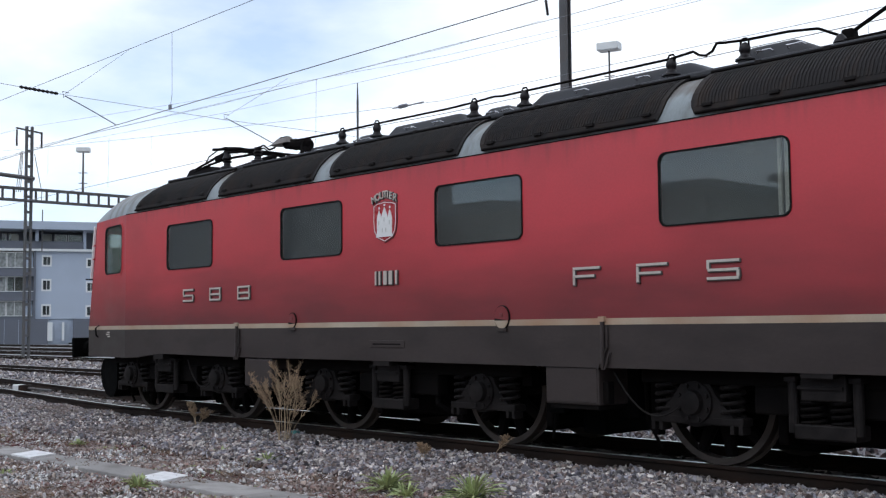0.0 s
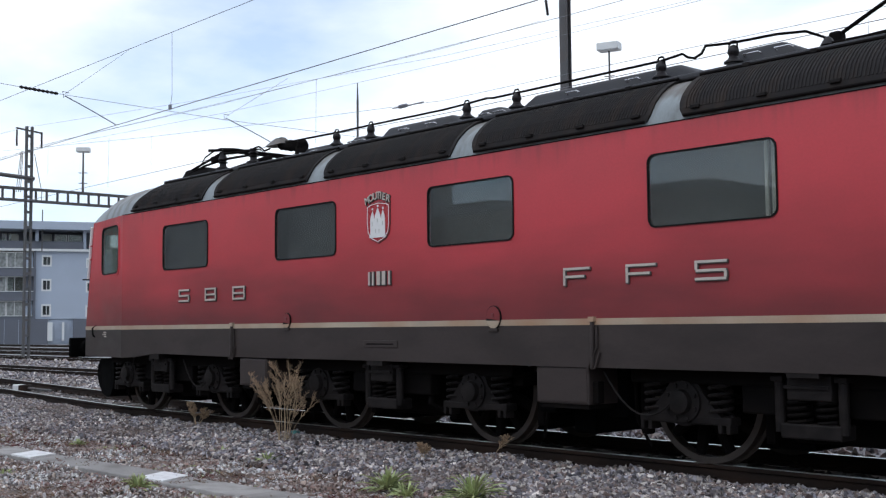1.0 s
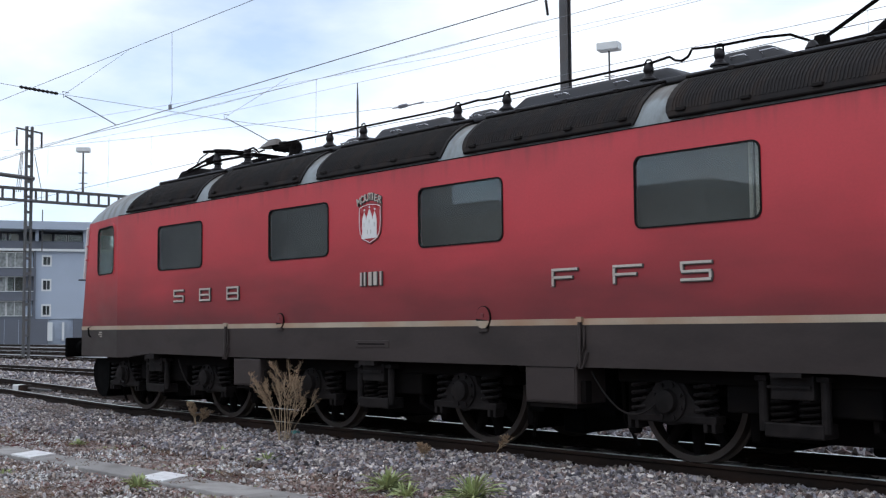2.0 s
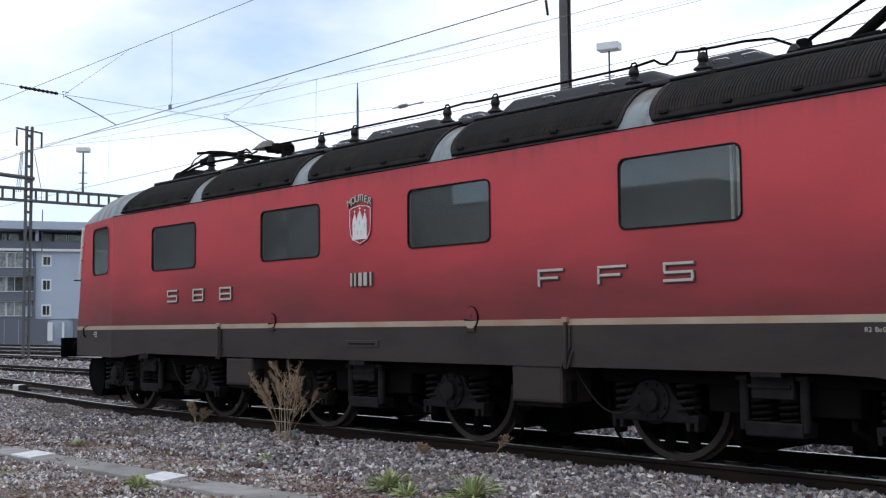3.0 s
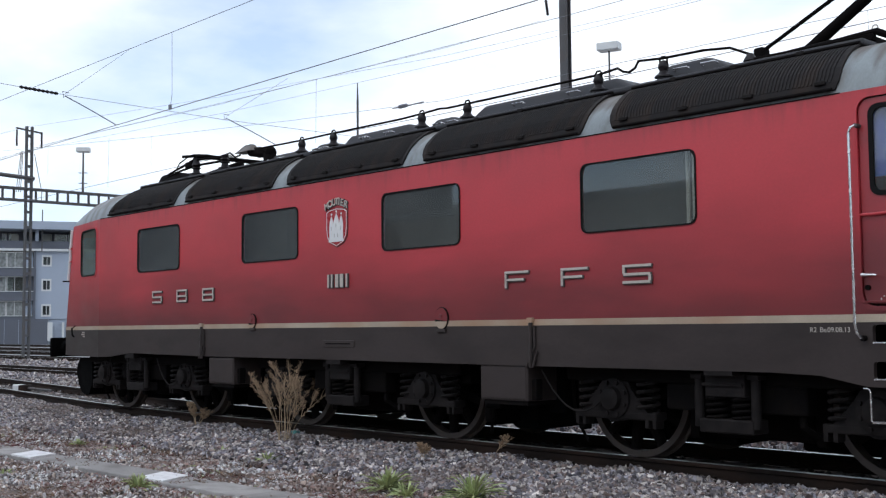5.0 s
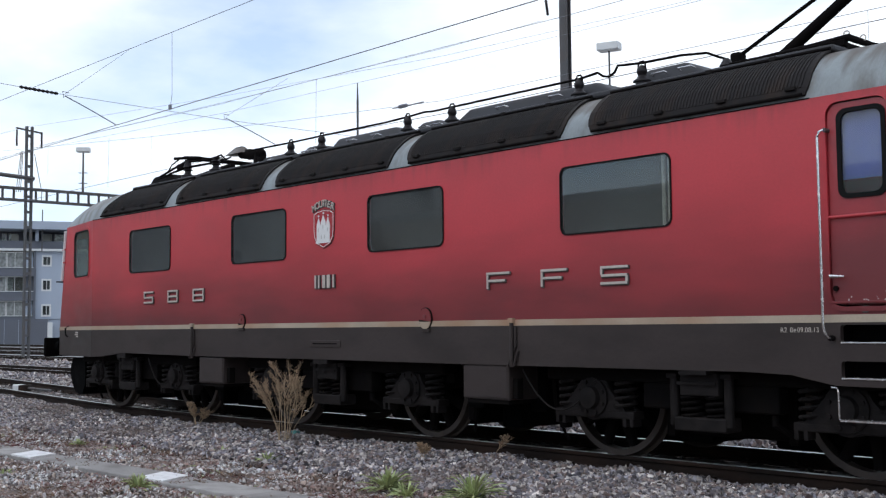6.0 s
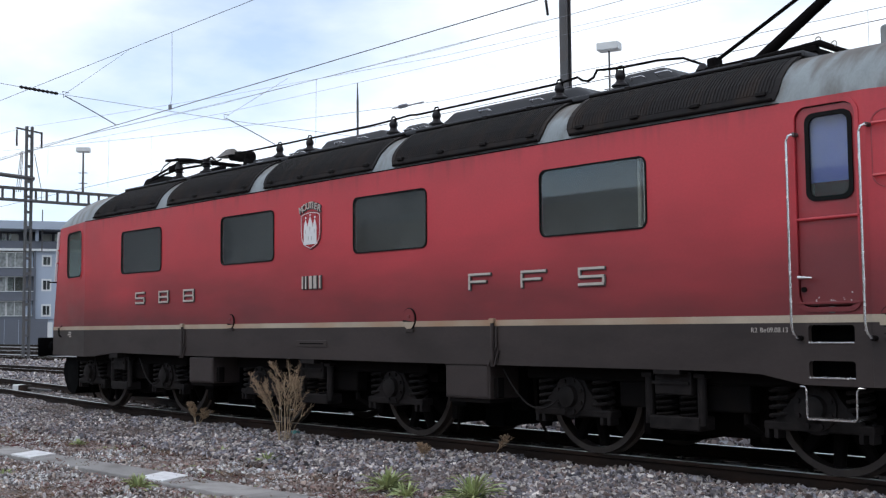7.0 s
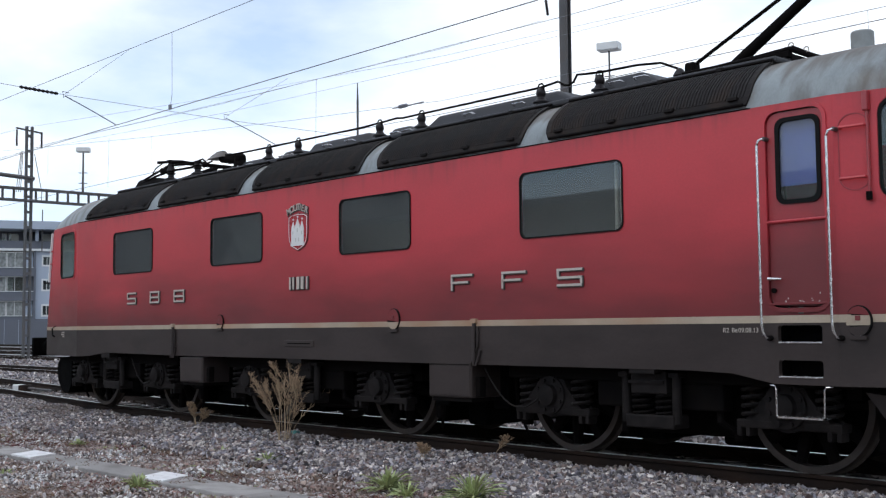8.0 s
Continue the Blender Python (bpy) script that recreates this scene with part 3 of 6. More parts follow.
def build_stripe_and_skirt():

    def band(name, z0, z1, proud, mat, label, y_extra=0.0):
        bm = bmesh.new()
        path = [(FRONT_A, -FRONT_Y), (TAPER_A, -SIDE), (TAPER_B, -SIDE), (FRONT_B, -FRONT_Y)]
        outer = [(x + (-proud if i == 0 else proud if i == 3 else 0), y - proud) for i, (x, y) in enumerate(path)]
        inner = [(x, y + 0.05) for x, y in path]
        loop = outer + inner[::-1]
        A = [bm.verts.new((x, y, z0)) for x, y in loop]
        B = [bm.verts.new((x, y, z1)) for x, y in loop]
        n = len(loop)
        for i in range(n):
            bm.faces.new((A[i], A[(i + 1) % n], B[(i + 1) % n], B[i]))
        for i in range(3):
            for V in (A, B):
                bm.faces.new((V[i], V[i + 1], V[n - 2 - i], V[n - 1 - i]))
        return part(name, bm, mat, loco, label)

    band("stripe", 1.370, 1.435, 0.006, CREAM, "faded cream stripe")
    bottom = [(TAPER_A, 0.905), (-6.3, 0.915), (-5.55, 0.985), (-3.3, 0.962), (0, 0.958), (3.0, 0.944), (6.3, 0.942), (6.75, 0.925), (7.16, 0.845), (TAPER_B, 0.84)]
    holes = [rounded(7.213, 7.63, 1.20, 1.35, 0.03), rounded(7.213, 7.63, 0.905, 1.05, 0.03)]
    skirt = part("underframe", plate(bottom + [(TAPER_B, 1.372), (TAPER_A, 1.372)], holes, -SIDE - 0.004, -SIDE + 0.05), SKIRT, loco, "dirty dark grey underframe skirt")
    for sign in (-1, 1):
        x0, x1 = (TAPER_A, FRONT_A) if sign < 0 else (TAPER_B, FRONT_B)
        length = math.hypot(x1 - x0, SIDE - FRONT_Y)
        z = 0.905 if sign < 0 else 0.84
        bm = plate([(0, z), (length, z), (length, 1.372), (0, 1.372)], (), -0.004, 0.05)
        bmesh.ops.transform(bm, matrix=cab_matrix(sign), verts=bm.verts[:])
        part("underframe", bm, SKIRT, loco)
        part("buffer_beam", one_box(*sorted((x1, x1 - sign * 0.06)), -FRONT_Y, FRONT_Y, z, 1.372), SKIRT, loco)
        for yb in (-0.88, 0.88):
            bm = lathe([(0.09, 0), (0.09, 0.30), (0.13, 0.31), (0.13, 0.46)], "x", 20)
            box(bm, 0.46, 0.56, -0.30, 0.30, -0.18, 0.18, 0.03)
            bmesh.ops.transform(bm, matrix=pose(x1, yb, 1.05) @ Matrix.Diagonal((sign, 1, 1, 1)), verts=bm.verts[:])
            part("buffer", bm, BLACK, loco, "black buffer with a broad plate", True)
    part("underframe", one_box(TAPER_A, TAPER_B, SIDE - 0.05, SIDE, 0.95, 1.37), SKIRT, loco)
    for z in (1.20, 0.905):
        box_bm = bmesh.new()
        box(box_bm, 7.19, 7.645, -SIDE + 0.22, -SIDE + 0.24, z - 0.02, z + 0.17)
        box(box_bm, 7.19, 7.205, -SIDE + 0.05, -SIDE + 0.22, z - 0.02, z + 0.17)
        box(box_bm, 7.632, 7.645, -SIDE + 0.05, -SIDE + 0.22, z - 0.02, z + 0.17)
        box(box_bm, 7.19, 7.645, -SIDE + 0.05, -SIDE + 0.22, z + 0.151, z + 0.165)
        # Recess lined in black, its shade put into the colour.
        part("step_recess", box_bm, BLACK, skirt)
        part("step_tread", one_box(7.215, 7.628, -SIDE - 0.012, -SIDE + 0.2, z - 0.006, z + 0.008, 0.003), CHROME, skirt, "worn bright step edge")
    bm = bmesh.new()
    tube(bm, [(7.11, -SIDE + 0.02, 0.832), (7.165, -SIDE, 0.828), (7.178, -SIDE, 0.80), (7.18, -SIDE, 0.575), (7.195, -SIDE, 0.562), (7.605, -SIDE, 0.562), (7.625, -SIDE, 0.575), (7.63, -SIDE, 0.80), (7.645, -SIDE, 0.828), (7.70, -SIDE + 0.02, 0.832)], 0.008, 8)
    box(bm, 7.19, 7.615, -SIDE - 0.01, -SIDE + 0.12, 0.552, 0.568)
    part("step_ladder", bm, CHROME, loco, "bright bent steel boarding step")
    # vertical drain brackets over the stripe
    for x in (-3.24, 3.455):
        bm = bmesh.new()
        tube(bm, [(x, -SIDE - 0.02, 1.44), (x, -SIDE - 0.03, 1.0), (x, -SIDE - 0.02, 0.93)], 0.022, 8)
        tube(bm, [(x + 0.055, -SIDE - 0.02, 1.36), (x + 0.055, -SIDE - 0.02, 1.15), (x - 0.06, -SIDE - 0.03, 0.93)], 0.012, 6)
        tube(bm, [(x + 0.09, -SIDE - 0.02, 1.10), (x + 0.03, -SIDE - 0.03, 0.93)], 0.012, 6)
        br = part("drain_pipe", bm, SKIRT, loco, "grey drain pipe with bracket")
        part("cap", one_box(x - 0.035, x + 0.04, -SIDE - 0.045, -SIDE, 1.40, 1.452, 0.005), CREAM, br)
    # builder's plate
    pl = part("maker_plate", one_box(-0.22, 0.43, -SIDE - 0.014, -SIDE - 0.004, 1.12, 1.205, 0.004), SKIRT, loco, "grey cast plate")
    part("plate_line", one_box(-0.16, 0.36, -SIDE - 0.017, -SIDE - 0.012, 1.155, 1.17), BOGIE, pl)


build_stripe_and_skirt()


def build_lifting_covers():
    for x, zc, r in ((-1.87, 1.47, 0.105), (2.063, 1.462, 0.13), (7.94, 1.38, 0.13)):
        yy = -SIDE if x < TAPER_B else -SIDE + (x - TAPER_B) * 0.225
        disc = [(x + r * 0.86 * math.cos(a), zc + r * math.sin(a)) for a in [2 * math.pi * i / 28 for i in range(28)]]
        rim = part("lifting_cover", plate(disc, (), yy - 0.02, yy + 0.01), RUBBER, loco, "round cover over a lifting point")
        ri = r - 0.009

        def band(lo, hi):
            a0 = math.asin(max(-1, min(1, (lo - zc) / ri)))
            a1 = math.asin(max(-1, min(1, (hi - zc) / ri)))
            right = [a0 + (a1 - a0) * k / 9 for k in range(10)]
            loop = [(x + 0.86 * ri * math.cos(t), zc + ri * math.sin(t)) for t in right]
            back = [(x - 0.86 * ri * math.cos(t), zc + ri * math.sin(t)) for t in reversed(right)]
            return loop[:-1] + back[:-1] if hi >= zc + ri else loop + back[1:] if lo <= zc - ri else loop + back

        part("disc", plate(band(1.428, zc + ri), (), yy - 0.027, yy - 0.018), RED, rim)
        low = max(zc - ri, 1.345)
        part("middle_disc", plate(band(low, 1.427), (), yy - 0.027, yy - 0.018), CREAM, rim, "cream middle part")
        if zc - ri < 1.33:
            part("lower_disc", plate(band(zc - ri, 1.344), (), yy - 0.027, yy - 0.018), SKIRT, rim, "grey lower part")
        part("hook", one_box(x - 0.022, x + 0.022, yy - 0.036, yy - 0.02, zc + 0.005, zc + 0.045, 0.004), DOOR_RED, rim)
        part("lip", one_box(x - 0.07, x + 0.07, yy - 0.03, yy, zc - r - 0.025, zc - r + 0.01, 0.004), SKIRT, rim)


build_lifting_covers()


def build_door():
    loop = rounded(7.15, 7.685, 1.515, 3.205, 0.10)
    hole = rounded(7.262, 7.632, 2.425, 3.125, 0.075)
    door = part("cab_door", plate(loop, (hole,), -SIDE + 0.012, -SIDE + 0.035), DOOR_RED, loco, "dark red cab door with a blue-tinted window")
    part("door_window", plate(grow(hole, 0.028), (grow(hole, -0.010),), -SIDE - 0.004, -SIDE + 0.02), RUBBER, door)
    pane = part("pane", plate(hole, (), -SIDE + 0.014, -SIDE + 0.020), PANE, door)
    pane.visible_shadow = False
    # Flat blue panel behind the upper part of the pane.
    part("window_backing", one_box(7.20, 7.70, -SIDE + 0.055, -SIDE + 0.065, 2.56, 3.17), BLUEBACKING, door, "blue panel behind the glass")
    part("ledge", one_tube([(7.15, -SIDE - 0.012, 2.247), (7.70, -SIDE - 0.012, 2.252)], 0.013, 8), RED, door, "bright red ledge bar")
    part("sill", one_box(7.15, 7.69, -SIDE - 0.02, -SIDE + 0.015, 1.525, 1.545, 0.004), RED, door)
    bm = bmesh.new()
    tube(bm, [(7.165, -SIDE + 0.01, 1.755), (7.165, -SIDE - 0.05, 1.755), (7.29, -SIDE - 0.05, 1.748)], [0.012, 0.017, 0.008], 8)
    part("door_handle", bm, CHROME, door, "chrome lever handle")
    part("lock", one_tube([(7.185, -SIDE + 0.015, 1.652), (7.185, -SIDE - 0.01, 1.652)], 0.022, 12), BOGIE, door)
    rs = random.Random(77)
    for k in range(9):
        cx, cz, cr = rs.uniform(7.24, 7.62), 1.55 + 0.09 * rs.random() ** 2, rs.uniform(0.003, 0.011)
        chip = [(cx + cr * rs.uniform(0.5, 1.3) * math.cos(q), cz + cr * rs.uniform(0.5, 1.5) * math.sin(q)) for q in (0, 1.2, 2.5, 3.7, 5.0)]
        part("paint_chip", plate(chip, (), -SIDE + 0.0095, -SIDE + 0.013), CURTAIN, door, "bare chip in the paint")
    # raised frame round the opening
    part("door_frame", plate(rounded(7.105, 7.725, 1.46, 3.25, 0.14), (rounded(7.143, 7.692, 1.50, 3.215, 0.11),), -SIDE - 0.014, -SIDE + 0.002), RED, loco)
    part("latch_plate", one_box(7.415, 7.465, -SIDE - 0.012, -SIDE, 1.448, 1.505, 0.004), NUMERAL, loco)
    for x, zt in ((7.108, 2.985), (7.765, 2.985)):
        bm = bmesh.new()
        tube(bm, [(x + 0.045, -SIDE + 0.01, zt), (x + 0.035, -SIDE - 0.065, zt - 0.002), (x + 0.012, -SIDE - 0.085, zt - 0.018), (x, -SIDE - 0.088, zt - 0.06), (x, -SIDE - 0.088, 1.36), (x + 0.01, -SIDE - 0.085, 1.29), (x + 0.03, -SIDE - 0.06, 1.245), (x + 0.04, -SIDE, 1.24)], 0.0125, 10)
        rail = part("handrail", bm, CHROME, loco, "long bright vertical handrail", True)
        part("rail_foot", one_tube([(x + 0.04, -SIDE + 0.01, 1.24), (x + 0.04, -SIDE - 0.05, 1.24)], 0.024, 8), BOGIE, rail)
        part("rail_bracket", one_tube([(x + 0.045, -SIDE + 0.01, zt), (x + 0.04, -SIDE - 0.05, zt)], 0.02, 8), NUMERAL, rail)
    # round-ended step plate, folded mirror and its rod
    ring = [(7.945 + 0.125 * math.cos(q), (3.0 if math.sin(q) > 0 else 2.57) + 0.11 * math.sin(q)) for q in [2 * math.pi * (i + 0.5) / 28 for i in range(28)]]
    bm = plate(ring, (grow(ring, -0.008),), -0.006, 0.004)
    bmesh.ops.transform(bm, matrix=Matrix(((1, 0, 0, 0), (0.225, 1, 0, -SIDE - 0.225 * TAPER_B), (0, 0, 1, 0), (0, 0, 0, 1))), verts=bm.verts[:])
    part("cover_plate", bm, DOOR_RED, loco, "red round-ended cover plate")
    # small grips beside the cab window
    for z in (2.99, 2.56):
        part("grip", one_tube([(7.845, -SIDE + 0.02, z), (7.85, -SIDE - 0.035, z), (8.045, -SIDE + 0.01, z + 0.005), (8.05, -SIDE + 0.06, z + 0.005)], 0.012, 8), RED, loco)
    mirror = part("mirror_arm", one_box(8.035, 8.085, -SIDE + 0.0, -SIDE + 0.10, 3.11, 3.28, 0.012), DOOR_RED, loco, "dark red mirror bracket with a rod")
    part("mirror_rod", one_tube([(8.062, -SIDE + 0.04, 3.12), (8.066, -SIDE + 0.04, 2.42)], 0.014, 8), DOOR_RED, mirror)
    part("mirror_foot", one_tube([(8.066, -SIDE + 0.03, 2.44), (8.066, -SIDE + 0.03, 2.37)], 0.026, 8), BOGIE, mirror)
    for z in (2.88, 2.64):
        part("grip", one_tube([(FRONT_A + 0.42, -FRONT_Y - 0.01, z), (FRONT_A + 0.38, -FRONT_Y - 0.09, z), (FRONT_A + 0.22, -FRONT_Y - 0.06, z)], 0.012, 8), RED, loco)
    part("lamp_hook", one_tube([(-8.2, -1.2, 1.45), (-8.2, -1.27, 1.40), (-8.18, -1.27, 1.28), (-8.22, -1.22, 1.25)], 0.016, 8), RUBBER, loco)


build_door()


def build_roof():
    half = [(1.475, 3.285), (1.455, 3.36), (1.42, 3.44), (1.37, 3.51), (1.31, 3.565), (1.24, 3.63), (1.15, 3.69), (1.06, 3.735), (0.96, 3.772), (0.80, 3.81), (0.55, 3.85), (0.25, 3.88)]
    prof = [(-y, z) for y, z in half] + [(0, 3.89)] + [(y, z) for y, z in reversed(half)]
    stations = []
    for t in (1.0, 0.985, 0.96, 0.92, 0.86, 0.76, 0.60, 0.40, 0.20, 0.0):
        stations.append((front_x(3.285, -1) + (TAPER_A - front_x(3.285, -1)) * (1 - t), t))
    for t in (0.0, 0.20, 0.40, 0.60, 0.76, 0.86, 0.92, 0.96, 0.985, 1.0):
        stations.append((TAPER_B + (front_x(3.285, 1) - TAPER_B) * t, t))
    bm = bmesh.new()
    rings = []
    for x, t in stations:
        wide = 1 - (1 - corner_y(3.285, 1 if x > 0 else -1) / SIDE) * t
        h = math.sqrt(max(0.0, 1 - (t * 0.985) ** 4.0))
        rings.append([bm.verts.new((x, y * wide, 3.285 + (z - 3.285) * h)) for y, z in prof])
    for A, B in zip(rings, rings[1:]):
        for i in range(len(prof) - 1):
            bm.faces.new((A[i], A[i + 1], B[i + 1], B[i]))
    bm.faces.new(rings[0])
    bm.faces.new(rings[-1][::-1])
    roof = part("roof", bm, ROOF, loco, "weathered pale grey roof shell", True)
    part("gutter", one_box(TAPER_A, 7.0, -SIDE - 0.006, -SIDE + 0.02, 3.280, 3.290), BOGIE, roof)
    # a dark walkway cover over the middle
    part("roof_cover", one_box(-6.3, 6.95, -0.93, 0.93, 3.80, 3.865, 0.02), ROOFTOP, roof, "dark grey removable roof cover")

    # louvre panels with fine upright fins
    arc = [(1.468, 3.315), (1.447, 3.385), (1.41, 3.45), (1.36, 3.52), (1.29, 3.585), (1.21, 3.65), (1.12, 3.71), (1.02, 3.76), (0.95, 3.785)]

    def out(i, d):
        a, b = arc[max(i - 1, 0)], arc[min(i + 1, len(arc) - 1)]
        ty, tz = b[0] - a[0], b[1] - a[1]
        n = math.hypot(ty, tz)
        return (-(arc[i][0] + tz / n * d), arc[i][1] - ty / n * d)

    for xa, xb in ((-6.40, -4.08), (-3.80, -1.37), (-1.07, 1.42), (1.725, 4.215), (4.545, 7.005)):
        bm = bmesh.new()
        n = len(arc)
        rows = []
        for i in range(n):
            f = i / (n - 1)
            a = xa + (0.25 if xa < -6 else -0.10) * f + (0.045 if i == 0 else 0.012 if i == 1 else 0.0)
            b = xb - (0.03 if xb < 7 else 0.07) * f - (0.045 if i == 0 else 0.012 if i == 1 else 0.0)
            rows.append((a, b))
        lo = [[bm.verts.new((x, *out(i, 0.0))) for x in rows[i]] for i in range(n)]
        hi = [[bm.verts.new((x, *out(i, 0.020))) for x in rows[i]] for i in range(n)]
        for i in range(n - 1):
            bm.faces.new((hi[i][0], hi[i][1], hi[i + 1][1], hi[i + 1][0]))
            for s in (0, 1):
                bm.faces.new((lo[i][s], hi[i][s], hi[i + 1][s], lo[i + 1][s]))
        bm.faces.new((lo[0][0], lo[0][1], hi[0][1], hi[0][0]))
        bm.faces.new((lo[-1][0], lo[-1][1], hi[-1][1], hi[-1][0]))
        panel = part("louvre_panel", bm, VENT, loco, "curved black ventilation louvre")
        bm = bmesh.new()
        steps = int((xb - xa) / 0.036)
        for s in range(2, steps - 1):
            f = s / steps
            base = []
            tip = []
            for i in range(1, n - 1):
                x = rows[i][0] + (rows[i][1] - rows[i][0]) * f
                base.append((x, *out(i, 0.018)))
                tip.append((x, *out(i, 0.027)))
            w = 0.008
            for i in range(len(base) - 1):
                q = [base[i], tip[i], tip[i + 1], base[i + 1]]
                L = [bm.verts.new((p[0] - w, p[1], p[2])) for p in q]
                R = [bm.verts.new((p[0] + w, p[1], p[2])) for p in q]
                bm.faces.new(L)
                bm.faces.new(R[::-1])
                bm.faces.new((L[1], L[2], R[2], R[1]))
                if i == 0:
                    bm.faces.new((L[0], L[1], R[1], R[0]))
        tagged(part("louvre_ribbing", bm, VENT, panel), kind="stuff")
        # rails and latches along the lower and upper edges
        bm = bmesh.new()
        tube(bm, [(rows[0][0] + 0.02, *out(0, 0.03)), (rows[0][1] - 0.02, *out(0, 0.03))], 0.016, 6)
        part("lower_rail", bm, BOGIE, panel)
        bm = bmesh.new()
        tube(bm, [(rows[n - 1][0], *out(n - 1, 0.03)), (rows[n - 1][1], *out(n - 1, 0.03))], 0.02, 6)
        part("upper_rail", bm, BOGIE, panel)
        for k in range(4):
            x = xa + 0.18 + (xb - xa - 0.36) * k / 3
            y, z = out(1, 0.03)
            bm = one_box(x - 0.05, x + 0.05, y - 0.022, y + 0.02, z - 0.02, z + 0.015, 0.006)
            part("latch", bm, AXLE, panel)
            y, z = out(n - 1, 0.03)
            if k < 3:
                part("latch", one_box(x + 0.2, x + 0.27, y - 0.02, y + 0.03, z - 0.01, z + 0.03, 0.006), AXLE, panel)


build_roof()


def hatch(x0, x1, y0, y1, z0, z1, slope_a, slope_b):
    """A raised roof hood with sloping ends and round edges."""
    bm = bmesh.new()
    lo = [bm.verts.new(p) for p in ((x0, y0, z0), (x1, y0, z0), (x1, y1, z0), (x0, y1, z0))]
    hi = [bm.verts.new(p) for p in ((x0 + slope_a, y0 + 0.08, z1), (x1 - slope_b, y0 + 0.08, z1), (x1 - slope_b, y1 - 0.08, z1), (x0 + slope_a, y1 - 0.08, z1))]
    bm.faces.new(hi)
    bm.faces.new(lo[::-1])
    for i in range(4):
        bm.faces.new((lo[i], lo[(i + 1) % 4], hi[(i + 1) % 4], hi[i]))
    es = [e for e in bm.edges if e.verts[0] in hi or e.verts[1] in hi]
    bmesh.ops.bevel(bm, geom=es, offset=0.05, segments=3, affect="EDGES", profile=0.5)
    return bm


def build_roof_gear():
    for x0, x1, z1, a, b in ((-3.3, -1.95, 4.02, 0.3, 0.2), (-1.75, -1.12, 4.04, 0.15, 0.15), (-1.06, 0.72, 4.07, 0.22, 0.3), (0.80, 1.62, 4.045, 0.15, 0.35), (1.50, 4.35, 4.09, 0.35, 0.45), (4.42, 5.55, 4.10, 0.18, 0.45)):
        h = part("roof_hood", hatch(x0, x1, -0.62, 0.62, 3.85, z1, a, b), ROOFTOP, loco, "dark grey roof hood", True)
        for k in range(2):
            x = x0 + (x1 - x0) * (0.35 + 0.3 * k)
            part("grab_loop", one_tube([(x - 0.09, -0.59, z1 - 0.10), (x - 0.08, -0.64, z1 - 0.085), (x + 0.08, -0.64, z1 - 0.085), (x + 0.09, -0.59, z1 - 0.10)], 0.011, 6), CHROME, h)
    for x in (-1.80, -1.035, 0.85, 1.70, 3.78, 4.65):
        bm = lathe([(0.07, 3.86), (0.07, 3.93), (0.098, 3.935), (0.094, 3.95), (0.060, 3.972), (0.044, 4.0), (0.048, 4.02), (0.058, 4.035), (0.055, 4.07), (0.042, 4.095), (0.024, 4.112), (0.01, 4.118)], "z", 16, (x, -0.69, 0))
        ins = part("roof_insulator", bm, INSUL, loco, "dark brown porcelain roof insulator", True)
        part("shackle", one_tube([(x - 0.046, -0.69, 4.05), (x - 0.046, -0.69, 4.12), (x - 0.024, -0.69, 4.155), (x + 0.024, -0.69, 4.155), (x + 0.046, -0.69, 4.12), (x + 0.046, -0.69, 4.05)], 0.011, 6), BOGIE, ins)
    bm = bmesh.new()
    line = [(-3.0, -0.66, 4.14), (-1.80, -0.69, 4.115), (-1.035, -0.69, 4.115), (0.40, -0.69, 4.105), (0.85, -0.69, 4.115), (1.2, -0.69, 4.13), (1.32, -0.69, 4.115), (1.70, -0.69, 4.115), (3.78, -0.69, 4.115), (4.05, -0.69, 4.14), (4.12, -0.69, 4.09), (4.2, -0.69, 4.07),
            (4.28, -0.69, 4.10), (4.33, -0.69, 4.17), (4.42, -0.69, 4.16), (4.65, -0.69, 4.14), (5.05, -0.55, 4.17), (5.30, -0.45, 4.165), (5.45, -0.35, 4.09)]
    tube(bm, line, 0.014, 6)
    part("roof_conductor", bm, BOGIE, loco, "dark roof conductor bar")
    # breaker: pale drum with a dark finned cone on its post
    br = part("circuit_breaker", hatch(-3.70, -3.18, -0.66, -0.44, 4.15, 4.265, 0.14, 0.10), ROOF, loco, "grey circuit breaker on the roof", True)
    bm = lathe([(0.05, 0), (0.075, 0.05), (0.06, 0.10), (0.08, 0.16), (0.065, 0.21), (0.09, 0.28), (0.07, 0.36), (0.095, 0.44), (0.08, 0.52), (0.10, 0.60), (0.06, 0.66)], "x", 16)
    bmesh.ops.transform(bm, matrix=pose(-3.40, -0.55, 4.15, 0, 8, 0), verts=bm.verts[:])
    part("breaker_insulator", bm, BOGIE, br, "", True)
    part("breaker_post", one_tube([(-2.80, -0.55, 3.84), (-2.86, -0.55, 4.12)], [0.13, 0.08], 12), BOGIE, br)
    part("lead", one_tube([(-4.14, -0.55, 4.19), (-3.95, -0.57, 4.20), (-3.75, -0.6, 4.10), (-3.60, -0.6, 4.12)], 0.014, 6), BOGIE, br)
    # cylindrical vent on the cab roof
    bm = lathe([(0.104, 3.72), (0.104, 4.03), (0.092, 4.045), (0.08, 4.04)], "z", 20, (7.585, -0.5, -0.012))
    part("roof_vent", bm, VENTCAP, loco, "pale grey round roof vent", True)


build_roof_gear()


